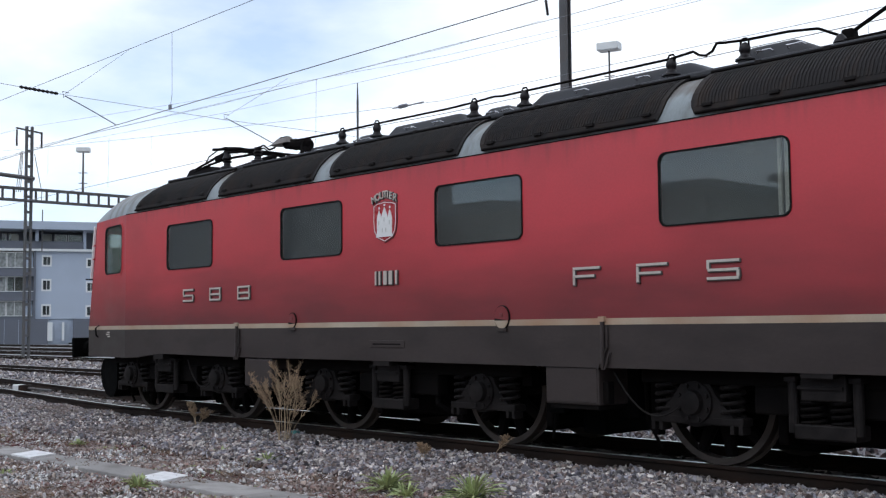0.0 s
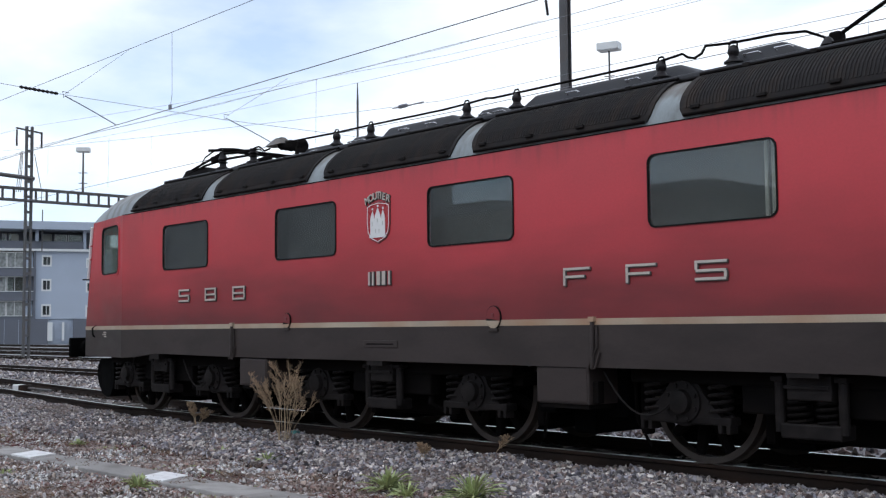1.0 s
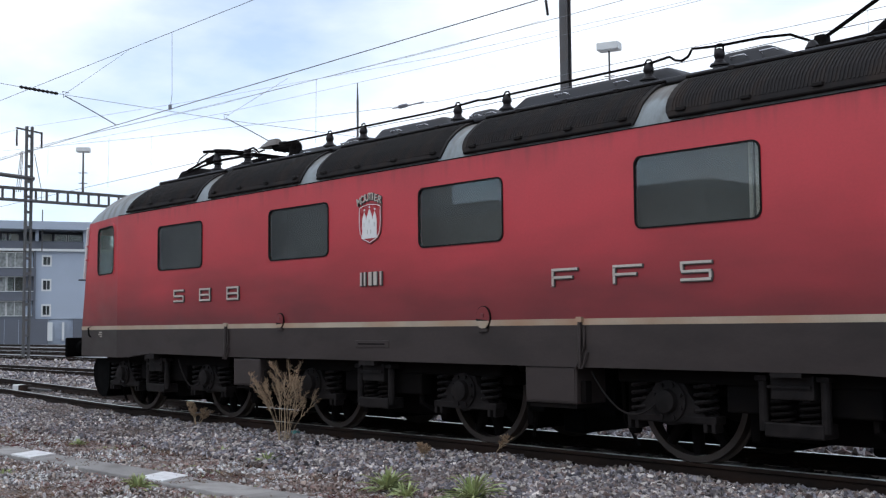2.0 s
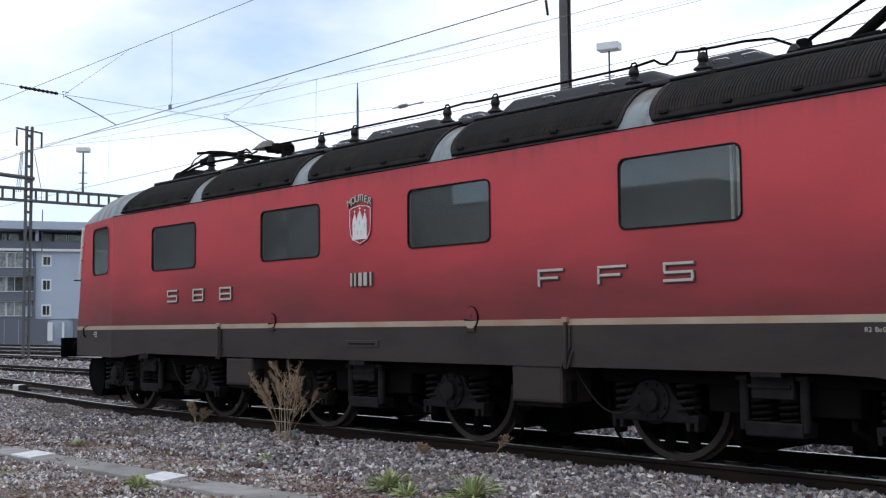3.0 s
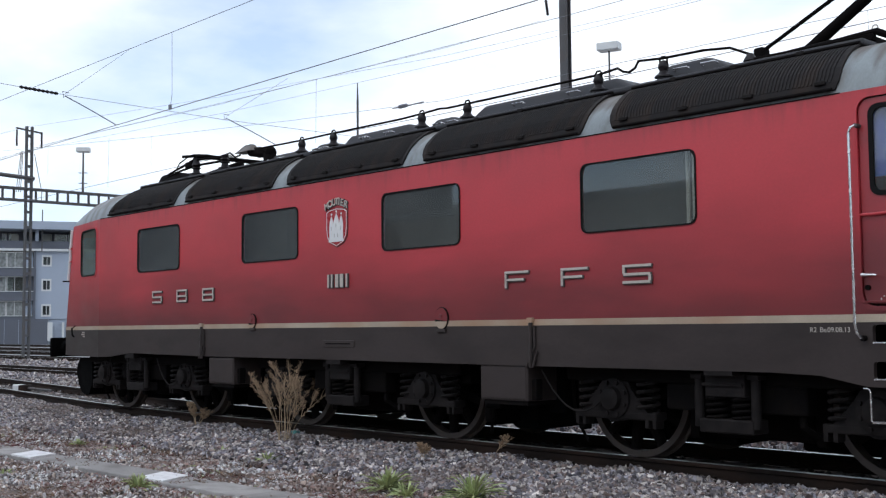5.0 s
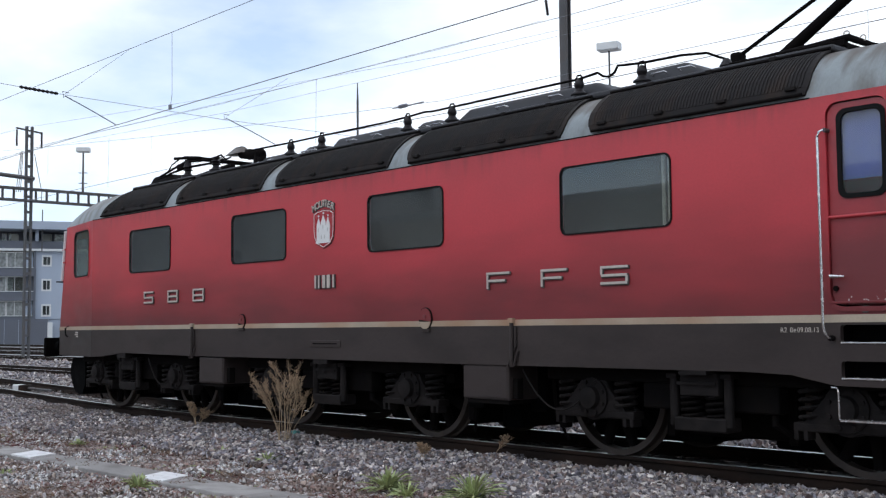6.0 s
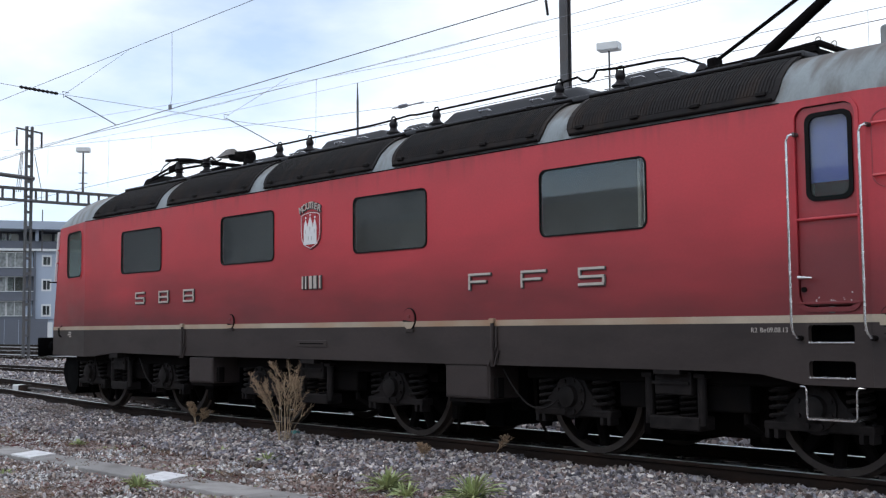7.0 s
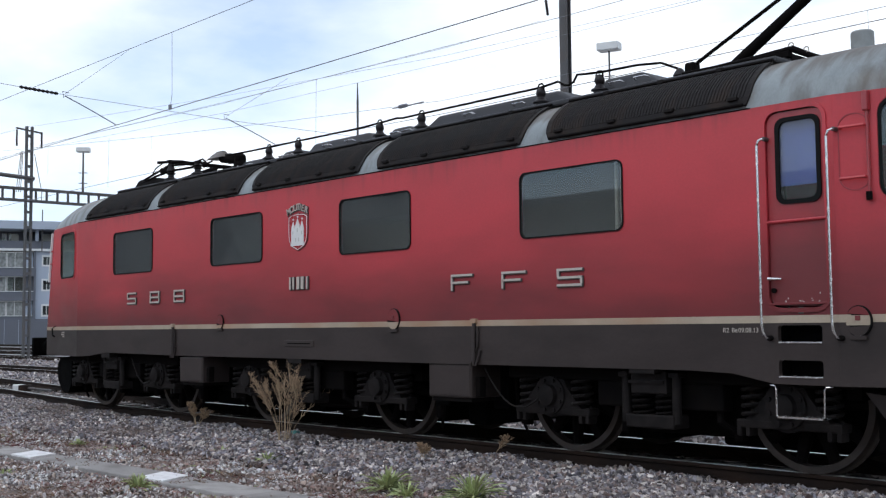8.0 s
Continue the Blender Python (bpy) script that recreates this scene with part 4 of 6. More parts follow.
def build_pantograph_raised(x):
    """Single-arm current collector, raised to the wire."""
    p = part("pantograph", one_box(x - 0.62, x + 0.70, -0.44, -0.36, 3.955, 4.02, 0.008), BOGIE, loco, "raised dark single-arm pantograph")
    part("base_rail", one_box(x - 0.62, x + 0.70, 0.36, 0.44, 3.955, 4.02, 0.008), BOGIE, p)
    for xx in (-0.58, 0.0, 0.62):
        part("base_beam", one_box(x + xx - 0.04, x + xx + 0.04, -0.36, 0.36, 3.95, 4.015), BOGIE, p)
        for yy in (-0.40, 0.40):
            part("base_insulator", lathe([(0.07, 3.83), (0.06, 3.87), (0.075, 3.885), (0.055, 3.90), (0.075, 3.92), (0.06, 3.955)], "z", 12, (x + xx, yy, 0)), INSUL, p, "", True)
    part("tail_tube", one_tube([(x + 0.30, -0.40, 4.015), (x + 0.72, -0.40, 4.035), (x + 0.92, -0.36, 3.93), (x + 1.02, -0.30, 3.90)], [0.03, 0.035, 0.03, 0.02], 8), BOGIE, p)
    for xx, ze in ((0.70, 4.075), (0.86, 4.005)):
        part("lifting_eye", one_tube([(x + xx + 0.028 * math.sin(k * 0.7), -0.39, ze - 0.028 * math.cos(k * 0.7)) for k in range(10)], 0.007, 5), LETTER, p)
    foot, knee, headp = (x - 0.35, 0, 3.99), (x + 1.14, 0, 4.93), (x - 0.1, 0, 5.37)
    part("lower_arm", one_tube([foot, knee], [0.062, 0.050], 14), BOGIE, p, "dark steel lower arm", True)
    part("guide_rod", one_tube([(x - 0.70, 0, 4.183), (x + 1.30, 0, 5.13)], 0.021, 8), BOGIE, p)
    part("rod_bracket", one_box(x - 0.78, x - 0.65, -0.07, 0.07, 3.95, 4.22, 0.03), BOGIE, p)
    part("terminal", lathe([(0.07, 3.85), (0.05, 3.93), (0.075, 3.95), (0.05, 3.98), (0.075, 4.0), (0.04, 4.06), (0.02, 4.08)], "z", 12, (x - 0.60, -0.40, 0)), INSUL, p, "", True)
    part("damper", one_tube([(x - 0.35, -0.15, 4.05), (x + 0.15, -0.15, 4.07)], 0.045, 10), BOGIE, p)
    for k in (-1, 1):
        part("upper_arm", one_tube([knee, (headp[0], k * 0.28, headp[2])], 0.022, 8), BOGIE, p)
    for dx in (-0.17, 0.17):
        hx, hz = headp[0] + dx, headp[2]
        part("collector_strip", one_tube([(hx, -0.95, hz - 0.12), (hx, -0.78, hz + 0.02), (hx, -0.6, hz + 0.05), (hx, 0.6, hz + 0.05), (hx, 0.78, hz + 0.02), (hx, 0.95, hz - 0.12)], 0.02, 6), BOGIE, p)


def build_pantograph_folded():
    """The other collector, lying folded on its frame."""
    p = part("pantograph", hatch(-6.38, -5.20, -0.62, 0.62, 3.84, 4.085, 0.12, 0.5), BOGIE, loco, "folded dark single-arm pantograph", True)
    for x, zt in ((-5.04, 4.24), (-4.14, 4.19)):
        for yy in (-0.55, 0.55):
            part("base_insulator", lathe([(0.11, 3.84), (0.11, 3.98), (0.06, 4.0), (0.05, 4.05), (0.085, 4.07), (0.05, 4.09), (0.08, 4.12), (0.05, zt - 0.05), (0.06, zt)], "z", 14, (x, yy, 0)), INSUL, p, "", True)
    for yy in (-0.55, 0.55):
        part("frame_tube", one_tube([(-6.0, yy, 4.06), (-5.62, yy, 4.13), (-5.15, yy, 4.22), (-4.60, yy, 4.19), (-4.10, yy, 4.16)], 0.020, 8), BOGIE, p)
        part("lower_tube", one_tube([(-6.10, yy, 4.0), (-5.60, yy, 4.08), (-5.04, yy, 4.12), (-4.14, yy, 4.10)], 0.020, 8), BOGIE, p)
        part("horn", one_tube([(-5.70, yy, 4.13), (-5.60, yy, 4.22), (-5.30, yy, 4.30), (-5.12, yy, 4.315), (-4.70, yy, 4.26), (-4.40, yy, 4.20), (-3.95, yy, 4.15), (-3.85, yy, 4.09), (-3.95, yy, 4.06)], 0.011, 6), BOGIE, p)
    for x, z in ((-5.15, 4.29), (-4.70, 4.24)):
        part("collector_strip", one_tube([(x, -0.75, z - 0.03), (x, -0.55, z), (x, 0.55, z), (x, 0.75, z - 0.03)], 0.024, 8), BOGIE, p)
    part("lower_arm", one_tube([(-6.2, 0, 4.02), (-4.5, 0, 4.14)], 0.05, 10), BOGIE, p)
    part("clamp", one_box(-5.35, -5.10, -0.60, -0.50, 4.10, 4.20, 0.02), BOGIE, p)


build_pantograph_raised(6.10)
build_pantograph_folded()


# ---------------------------------------------------------------- emblem and lettering
def text_mesh(name, body, size, mat, parent, at, depth=0.006, rot=0.0, spread=1.0, bold=0.0):
    cu = bpy.data.curves.new(name, "FONT")
    cu.body, cu.size, cu.extrude, cu.align_x, cu.space_character, cu.offset = body, size, depth, "CENTER", spread, bold
    tmp = new(name, cu)
    me = bpy.data.meshes.new_from_object(tmp)
    bpy.data.objects.remove(tmp)
    me.materials.append(mat)
    ob = new(name, me)
    ob.parent = parent
    ob.matrix_basis = Matrix.Translation(at) @ pose(0, 0, 0, 90, 0, 0) @ pose(0, 0, 0, 0, 0, rot)
    return ob


def build_emblem():
    y = -SIDE
    shield = [(-0.138, 2.862), (-0.07, 2.888), (0.082, 2.905), (0.235, 2.888), (0.302, 2.862), (0.303, 2.64), (0.285, 2.53), (0.225, 2.455), (0.082, 2.402), (-0.06, 2.455), (-0.12, 2.53), (-0.139, 2.64)]
    em = part("crest", plate(shield, (), y - 0.014, y), SHIELD, loco, "red and white enamel coat of arms")
    part("rim", plate(grow(shield, 0.006), (grow(shield, -0.004),), y - 0.010, y), NUMERAL, em, "dark rim")
    part("border", plate(grow(shield, -0.010), (grow(shield, -0.019),), y - 0.018, y - 0.010), WHITE, em, "white enamel border line")
    church = [(-0.075, 2.468), (0.238, 2.468), (0.238, 2.492), (0.222, 2.492), (0.222, 2.69), (0.212, 2.735), (0.183, 2.80), (0.155, 2.735), (0.148, 2.70), (0.138, 2.70), (0.128, 2.745), (0.082, 2.835), (0.036, 2.745), (0.026, 2.70),
              (0.016, 2.70), (0.009, 2.735), (-0.019, 2.80), (-0.048, 2.735), (-0.058, 2.69), (-0.058, 2.492), (-0.075, 2.492)]
    part("building_figure", plate(church, (), y - 0.024, y - 0.013), WHITE, em, "white building figure")
    for dx, z in ((-0.019, 2.825), (0.082, 2.858), (0.183, 2.825)):
        part("finial", one_tube([(dx, y - 0.022, z), (dx, y - 0.012, z)], 0.014, 8), WHITE, em)
    for dx, z in ((-0.019, 2.64), (0.082, 2.68), (0.183, 2.64), (0.05, 2.55), (0.114, 2.55)):
        part("window_mark", one_box(dx - 0.007, dx + 0.007, y - 0.026, y - 0.022, z - 0.025, z + 0.025), CURTAIN, em)
    for i, ch in enumerate("MOUTIER"):
        u = i - 3
        at = 0.085 + (-0.205, -0.13, -0.055, 0.01, 0.052, 0.108, 0.182)[i]
        h = 2.948 - 0.0055 * u * u
        # Dark copy shifted right and down: the letter's sides and painted shadow.
        text_mesh("letter", ch, 0.125, NUMERAL, em, (at + 0.006, y - 0.006, h - 0.006), 0.010, -u * 4.5, 1.0, 0.006)
        text_mesh("letter", ch, 0.125, LETTER, em, (at, y - 0.019, h), 0.002, -u * 4.5, 1.0, 0.0015)
    # running number as plain bars
    for i, dx in enumerate((-0.105, -0.03, 0.075, 0.175, 0.28)):
        w = 0.018 if i in (0, 1, 4) else 0.034
        # Dark back juts out right and below as the bar's painted shadow.
        nb = part("number_bar", one_box(dx + 0.022 - w - 0.008, dx + 0.022 + w + 0.006, y - 0.022, y, 1.872, 2.052, 0.006), NUMERAL, loco, "cast metal bar of the number with painted shadow edge")
        part("bar_face", one_box(dx + 0.018 - w, dx + 0.018 + w - 0.004, y - 0.026, y - 0.021, 1.884, 2.050, 0.002), LETTER, nb, "worn bright face")

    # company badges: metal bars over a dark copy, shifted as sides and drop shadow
    def badge(x0, x1, z0, z1, rows, stub):
        t = (z1 - z0) * 0.135
        sizes = [(x0, x1, z1 - t, z1)]
        sizes += [(x0 + a * (x1 - x0), x0 + b * (x1 - x0), z0 + (z1 - z0) * h, z0 + (z1 - z0) * h + t) for h, a, b in rows]
        sizes += [(x0 + k * (x1 - x0), x0 + k * (x1 - x0) + t * 1.15, z0 + a * (z1 - z0), z0 + b * (z1 - z0)) for k, a, b in stub]
        first = None
        for xa, xb, za, zb in sizes:
            back = one_box(xa - 0.003, xb + 0.012, y - 0.020, y, za - 0.012, zb + 0.001, 0.006)
            if first is None:
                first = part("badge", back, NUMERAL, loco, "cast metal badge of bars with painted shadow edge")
            else:
                part("bar_edge_shadow", back, NUMERAL, first)
            part("bar_face", one_box(xa, xb, y - 0.023, y - 0.019, za, zb, 0.002), LETTER, first, "bright metal face")
    for x0, x1 in ((3.085, 3.435), (3.89, 4.25)):
        badge(x0, x1, 1.775, 1.955, ((0.42, 0.02, 0.8),), ((0.0, 0.0, 0.84),))
    badge(4.69, 5.035, 1.768, 1.952, ((0.42, 0.03, 0.97), (0.0, 0.0, 0.97)), ((0.0, 0.55, 0.86), (0.91, 0.14, 0.44)))
    badge(-4.765, -4.455, 1.785, 1.975, ((0.42, 0.03, 0.97), (0.0, 0.0, 0.97)), ((0.0, 0.55, 0.86), (0.91, 0.14, 0.44)))
    for x0, x1 in ((-3.99, -3.68), (-3.225, -2.905)):
        badge(x0, x1, 1.785, 1.975, ((0.42, 0.03, 0.97), (0.0, 0.0, 0.97)), ((0.91, 0.14, 0.44), (0.89, 0.56, 0.86), (0.0, 0.14, 0.86)))
    for word, x in (("R2", 6.695), ("Be", 6.785), ("09.08.13", 6.925)):
        text_mesh("inspection_word", word, 0.060, LETTER, loco, (x, y - 0.008, 1.29), 0.001)
    for k, (u, w) in enumerate(((0.86, 0.17), (0.88, 0.20), (0.86, 0.13))):
        z = 1.315 - 0.035 * k
        bm = plate([(u, z), (u + w, z), (u + w, z + 0.02), (u, z + 0.02)], (), -0.008, -0.003)
        bmesh.ops.transform(bm, matrix=cab_matrix(-1), verts=bm.verts[:])
        part("marking_bar", bm, LETTER, loco)


build_emblem()


# ---------------------------------------------------------------- running gear
wheelsets = []


def build_wheelset(x):
    ws = new("wheelset")
    ws.parent = loco
    ws.location = (x, 0, 0.63)
    for s in (-1, 1):
        yo, yi = s * 0.80, s * 0.665
        prof = [(0.562, yo), (0.625, yo), (0.63, yo - s * 0.02), (0.632, yo - s * 0.09), (0.66, yo - s * 0.105), (0.655, yi), (0.562, yi), (0.557, yi + s * 0.01)]
        bm = bmesh.new()
        seg = 56
        rings = [[bm.verts.new((r * math.cos(2 * math.pi * k / seg), h, r * math.sin(2 * math.pi * k / seg))) for k in range(seg)] for r, h in prof]
        for i in range(len(prof)):
            A, B = rings[i], rings[(i + 1) % len(prof)]
            for k in range(seg):
                bm.faces.new((A[k], A[(k + 1) % seg], B[(k + 1) % seg], B[k]))
        part("tyre", bm, TYRE, ws, "bright-edged steel tyre", True)
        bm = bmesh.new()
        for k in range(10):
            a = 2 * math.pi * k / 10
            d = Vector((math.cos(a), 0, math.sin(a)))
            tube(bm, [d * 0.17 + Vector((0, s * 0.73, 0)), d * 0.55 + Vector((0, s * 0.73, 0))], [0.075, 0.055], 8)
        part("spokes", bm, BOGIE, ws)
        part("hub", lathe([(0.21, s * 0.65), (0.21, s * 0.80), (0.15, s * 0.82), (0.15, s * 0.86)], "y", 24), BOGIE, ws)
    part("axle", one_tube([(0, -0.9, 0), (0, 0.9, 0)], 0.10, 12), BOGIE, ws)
    wheelsets.append(ws)


for ax in AXLES:
    build_wheelset(ax)


def coil(bm, x, y, z0, z1, r, wire, turns):
    pts = []
    n = turns * 10
    for i in range(n + 1):
        a = 2 * math.pi * i / 10
        pts.append((x + r * math.cos(a), y + r * math.sin(a), z0 + (z1 - z0) * i / n))
    tube(bm, pts, wire, 6)


def build_bogie(xa, xb):
    xc = (xa + xb) / 2
    y = -1.12
    bogie = part("bogie", one_box(xc - 0.55, xc + 0.55, -0.70, 0.70, 0.26, 0.90, 0.05), BOGIE, loco, "bogie frame with coil springs, soot and shade in its colour")
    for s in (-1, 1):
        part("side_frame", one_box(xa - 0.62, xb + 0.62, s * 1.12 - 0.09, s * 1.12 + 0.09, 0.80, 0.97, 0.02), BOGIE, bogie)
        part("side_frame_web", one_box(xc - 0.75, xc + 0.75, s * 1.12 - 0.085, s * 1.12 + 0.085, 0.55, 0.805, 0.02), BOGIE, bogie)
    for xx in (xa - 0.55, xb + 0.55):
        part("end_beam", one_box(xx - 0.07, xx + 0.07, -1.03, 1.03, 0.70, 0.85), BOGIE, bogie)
    for x in (xa, xb):
        # axle box with stepped round cover and two spring seats
        prof = [(0.235, -0.95), (0.235, -1.19), (0.20, -1.20), (0.20, -1.225), (0.12, -1.235), (0.11, -1.29), (0.07, -1.30)]
        bm = lathe(prof, "y", 24, (x, 0, 0.63))
        for k in range(8):
            a = 2 * math.pi * (k + 0.5) / 8
            px, pz = x + 0.165 * math.cos(a), 0.63 + 0.165 * math.sin(a)
            tube(bm, [(px, -1.22, pz), (px, -1.25, pz)], 0.022, 6)
        boxo = part("axle_box", bm, AXLE, bogie, "round bolted axle box cover", True)
        bm = bmesh.new()
        box(bm, x - 0.52, x + 0.52, -1.20, -1.02, 0.42, 0.50, 0.015)
        for s in (-1, 1):
            for k in (0.40, 0.49):
                box(bm, x + s * k - 0.022, x + s * k + 0.022, -1.20, -1.06, 0.345, 0.45, 0.008)
            lo, hi = bm.verts.new((x + s * 0.42, -1.20, 0.495)), bm.verts.new((x + s * 0.16, -1.20, 0.78))
            mi = bm.verts.new((x + s * 0.16, -1.20, 0.495))
            lo2, hi2, mi2 = (bm.verts.new((v.co.x, -1.12, v.co.z)) for v in (lo, hi, mi))
            bm.faces.new((lo, hi, mi))
            bm.faces.new((mi2, hi2, lo2))
            bm.faces.new((lo, lo2, hi2, hi))
        part("spring_seat", bm, AXLE, bogie)
        for s in (-1, 1):
            bm = bmesh.new()
            coil(bm, x + s * 0.37, -1.12, 0.50, 0.80, 0.105, 0.02, 4)
            part("coil_spring", bm, AXLE, bogie)
        # brake hangers and blocks on both sides of the wheel
        sx = 1 if x == xa else -1
        for k in (-1, 1):
            part("brake_hanger", one_box(x + k * 0.72 - 0.05, x + k * 0.72 + 0.05, -0.86, -0.74, 0.25, 0.85, 0.02), BOGIE, bogie)
            part("brake_block", one_box(x + k * 0.67 - 0.035, x + k * 0.67 + 0.035, -0.80, -0.70, 0.45, 0.75, 0.02), BOGIE, bogie)
        part("sand_pipe", one_tube([(x - sx * 0.8, -0.9, 0.8), (x - sx * 0.82, -0.85, 0.4), (x - sx * 0.70, -0.78, 0.12)], 0.02, 6), BOGIE, bogie)
    # secondary suspension: bracket, two posts, spring pot, lower beam
    bm = bmesh.new()
    box(bm, xc - 0.13, xc + 0.17, -SIDE, -1.2, 0.90, 0.99)
    box(bm, xc - 0.20, xc + 0.22, -1.36, -1.16, 0.70, 0.92, 0.012)
    box(bm, xc - 0.22, xc + 0.20, -1.38, -1.36, 0.80, 0.83)
    hanger = part("bolster_bracket", bm, AXLE, bogie, "grey bolster bracket")
    for s in (-1, 1):
        bm = one_tube([(xc + s * 0.30, -1.30, 0.42), (xc + s * 0.30, -1.30, 0.90)], 0.045, 12)
        box(bm, xc + s * 0.30 - 0.06, xc + s * 0.30 + 0.06, -1.36, -1.22, 0.86, 0.91, 0.01)
        part("suspension_post", bm, AXLE, bogie)
        bm = bmesh.new()
        coil(bm, xc + s * 0.14, -1.24, 0.47, 0.70, 0.10, 0.018, 4)
        part("coil_spring", bm, BOGIE, bogie)
    part("spring_plank", one_box(xc - 0.27, xc + 0.30, -1.36, -1.10, 0.37, 0.50, 0.015), AXLE, bogie)
    bm = one_tube([(xc + 0.62, -1.1, 0.85), (xc + 0.66, -1.12, 0.45), (xc + 0.75, -1.0, 0.36)], 0.035, 8)
    part("brake_cylinder", bm, BOGIE, bogie)


for i in (0, 2, 4):
    build_bogie(AXLES[i], AXLES[i + 1])


def build_underside():
    for xa, xb in ((-3.08, -2.40), (2.66, 3.37)):
        c = part("equipment_case", one_box(xa, xb, -1.46, -0.8, 0.565, 0.945, 0.015), SKIRT, loco, "grey equipment case between bogies")
        part("case_foot", one_box(xa + 0.05, xb - 0.02, -1.44, -0.9, 0.52, 0.568), BOGIE, c)
        part("case_lid", one_box(xa + 0.02, xb - 0.02, -1.467, -1.458, 0.59, 0.93, 0.004), SKIRT, c)
        part("case_hinge", one_box(xb, xb + 0.07, -1.40, -1.30, 0.58, 0.80, 0.01), BOGIE, c)
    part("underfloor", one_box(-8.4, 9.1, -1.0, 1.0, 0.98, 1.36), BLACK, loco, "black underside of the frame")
    # Plain black blocks; their colour carries the shade between the wheels.
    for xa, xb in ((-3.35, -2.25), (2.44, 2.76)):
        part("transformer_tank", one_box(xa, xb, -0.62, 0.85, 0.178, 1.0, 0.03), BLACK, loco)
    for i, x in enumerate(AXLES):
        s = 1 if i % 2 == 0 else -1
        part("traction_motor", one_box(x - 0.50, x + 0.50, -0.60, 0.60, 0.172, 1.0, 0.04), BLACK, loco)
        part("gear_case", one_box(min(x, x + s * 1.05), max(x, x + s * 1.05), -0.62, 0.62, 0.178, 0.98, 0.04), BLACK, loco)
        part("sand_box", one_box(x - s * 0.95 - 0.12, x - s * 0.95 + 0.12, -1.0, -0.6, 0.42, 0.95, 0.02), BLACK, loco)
    # plough plate in front of the leading wheel
    bm = bmesh.new()
    vs = [bm.verts.new(p) for p in ((-7.60, -1.15, 0.88), (-8.30, -1.05, 0.86), (-8.42, -1.05, 0.72), (-8.43, -1.05, 0.55), (-8.36, -1.05, 0.38), (-8.20, -1.06, 0.24), (-7.95, -1.10, 0.19), (-7.75, -1.13, 0.22), (-7.60, -1.15, 0.4))]
    f = bm.faces.new(vs)
    r = bmesh.ops.extrude_face_region(bm, geom=[f])
    for g in r["geom"]:
        if isinstance(g, bmesh.types.BMVert):
            g.co.y += 0.9
    part("rail_guard", bm, BLACK, loco, "black rail guard plate")
    bm = bmesh.new()
    vs = [bm.verts.new(p) for p in ((7.85, -1.2, 0.78), (8.6, -1.15, 0.70), (8.5, -1.1, 0.22), (8.25, -1.12, 0.22))]
    f = bm.faces.new(vs)
    r = bmesh.ops.extrude_face_region(bm, geom=[f])
    for g in r["geom"]:
        if isinstance(g, bmesh.types.BMVert):
            g.co.y += 0.9
    part("rail_guard", bm, SKIRT, loco, "grey rail guard plate")
    # hanging cables to the axle boxes
    for x, dx in ((4.27, -0.78), (-4.22, -0.62), (-6.95, 0.5)):
        pts = []
        for i in range(13):
            f = i / 12
            pts.append((x + dx * (1 - f), -1.36 + 0.08 * f, 0.90 * (1 - f) + 0.65 * f - 1.10 * f * (1 - f)))
        part("cable", one_tube(pts, 0.0105, 6), AXLE, loco, "hanging cable")


build_underside()


# ---------------------------------------------------------------- overhead line
def insulator(name, p, q, r, parent):
    p, q = Vector(p), Vector(q)
    n = 9
    pts, rr = [], []
    for i in range(2 * n + 1):
        pts.append(p + (q - p) * i / (2 * n))
        rr.append(r if i % 2 else r * 0.5)
    return part(name, one_tube(pts, rr, 8), INSUL, parent)


def wire(pts, r, seg=5):
    return one_tube(pts, [0.72 * k for k in r] if isinstance(r, list) else 0.72 * r, seg)


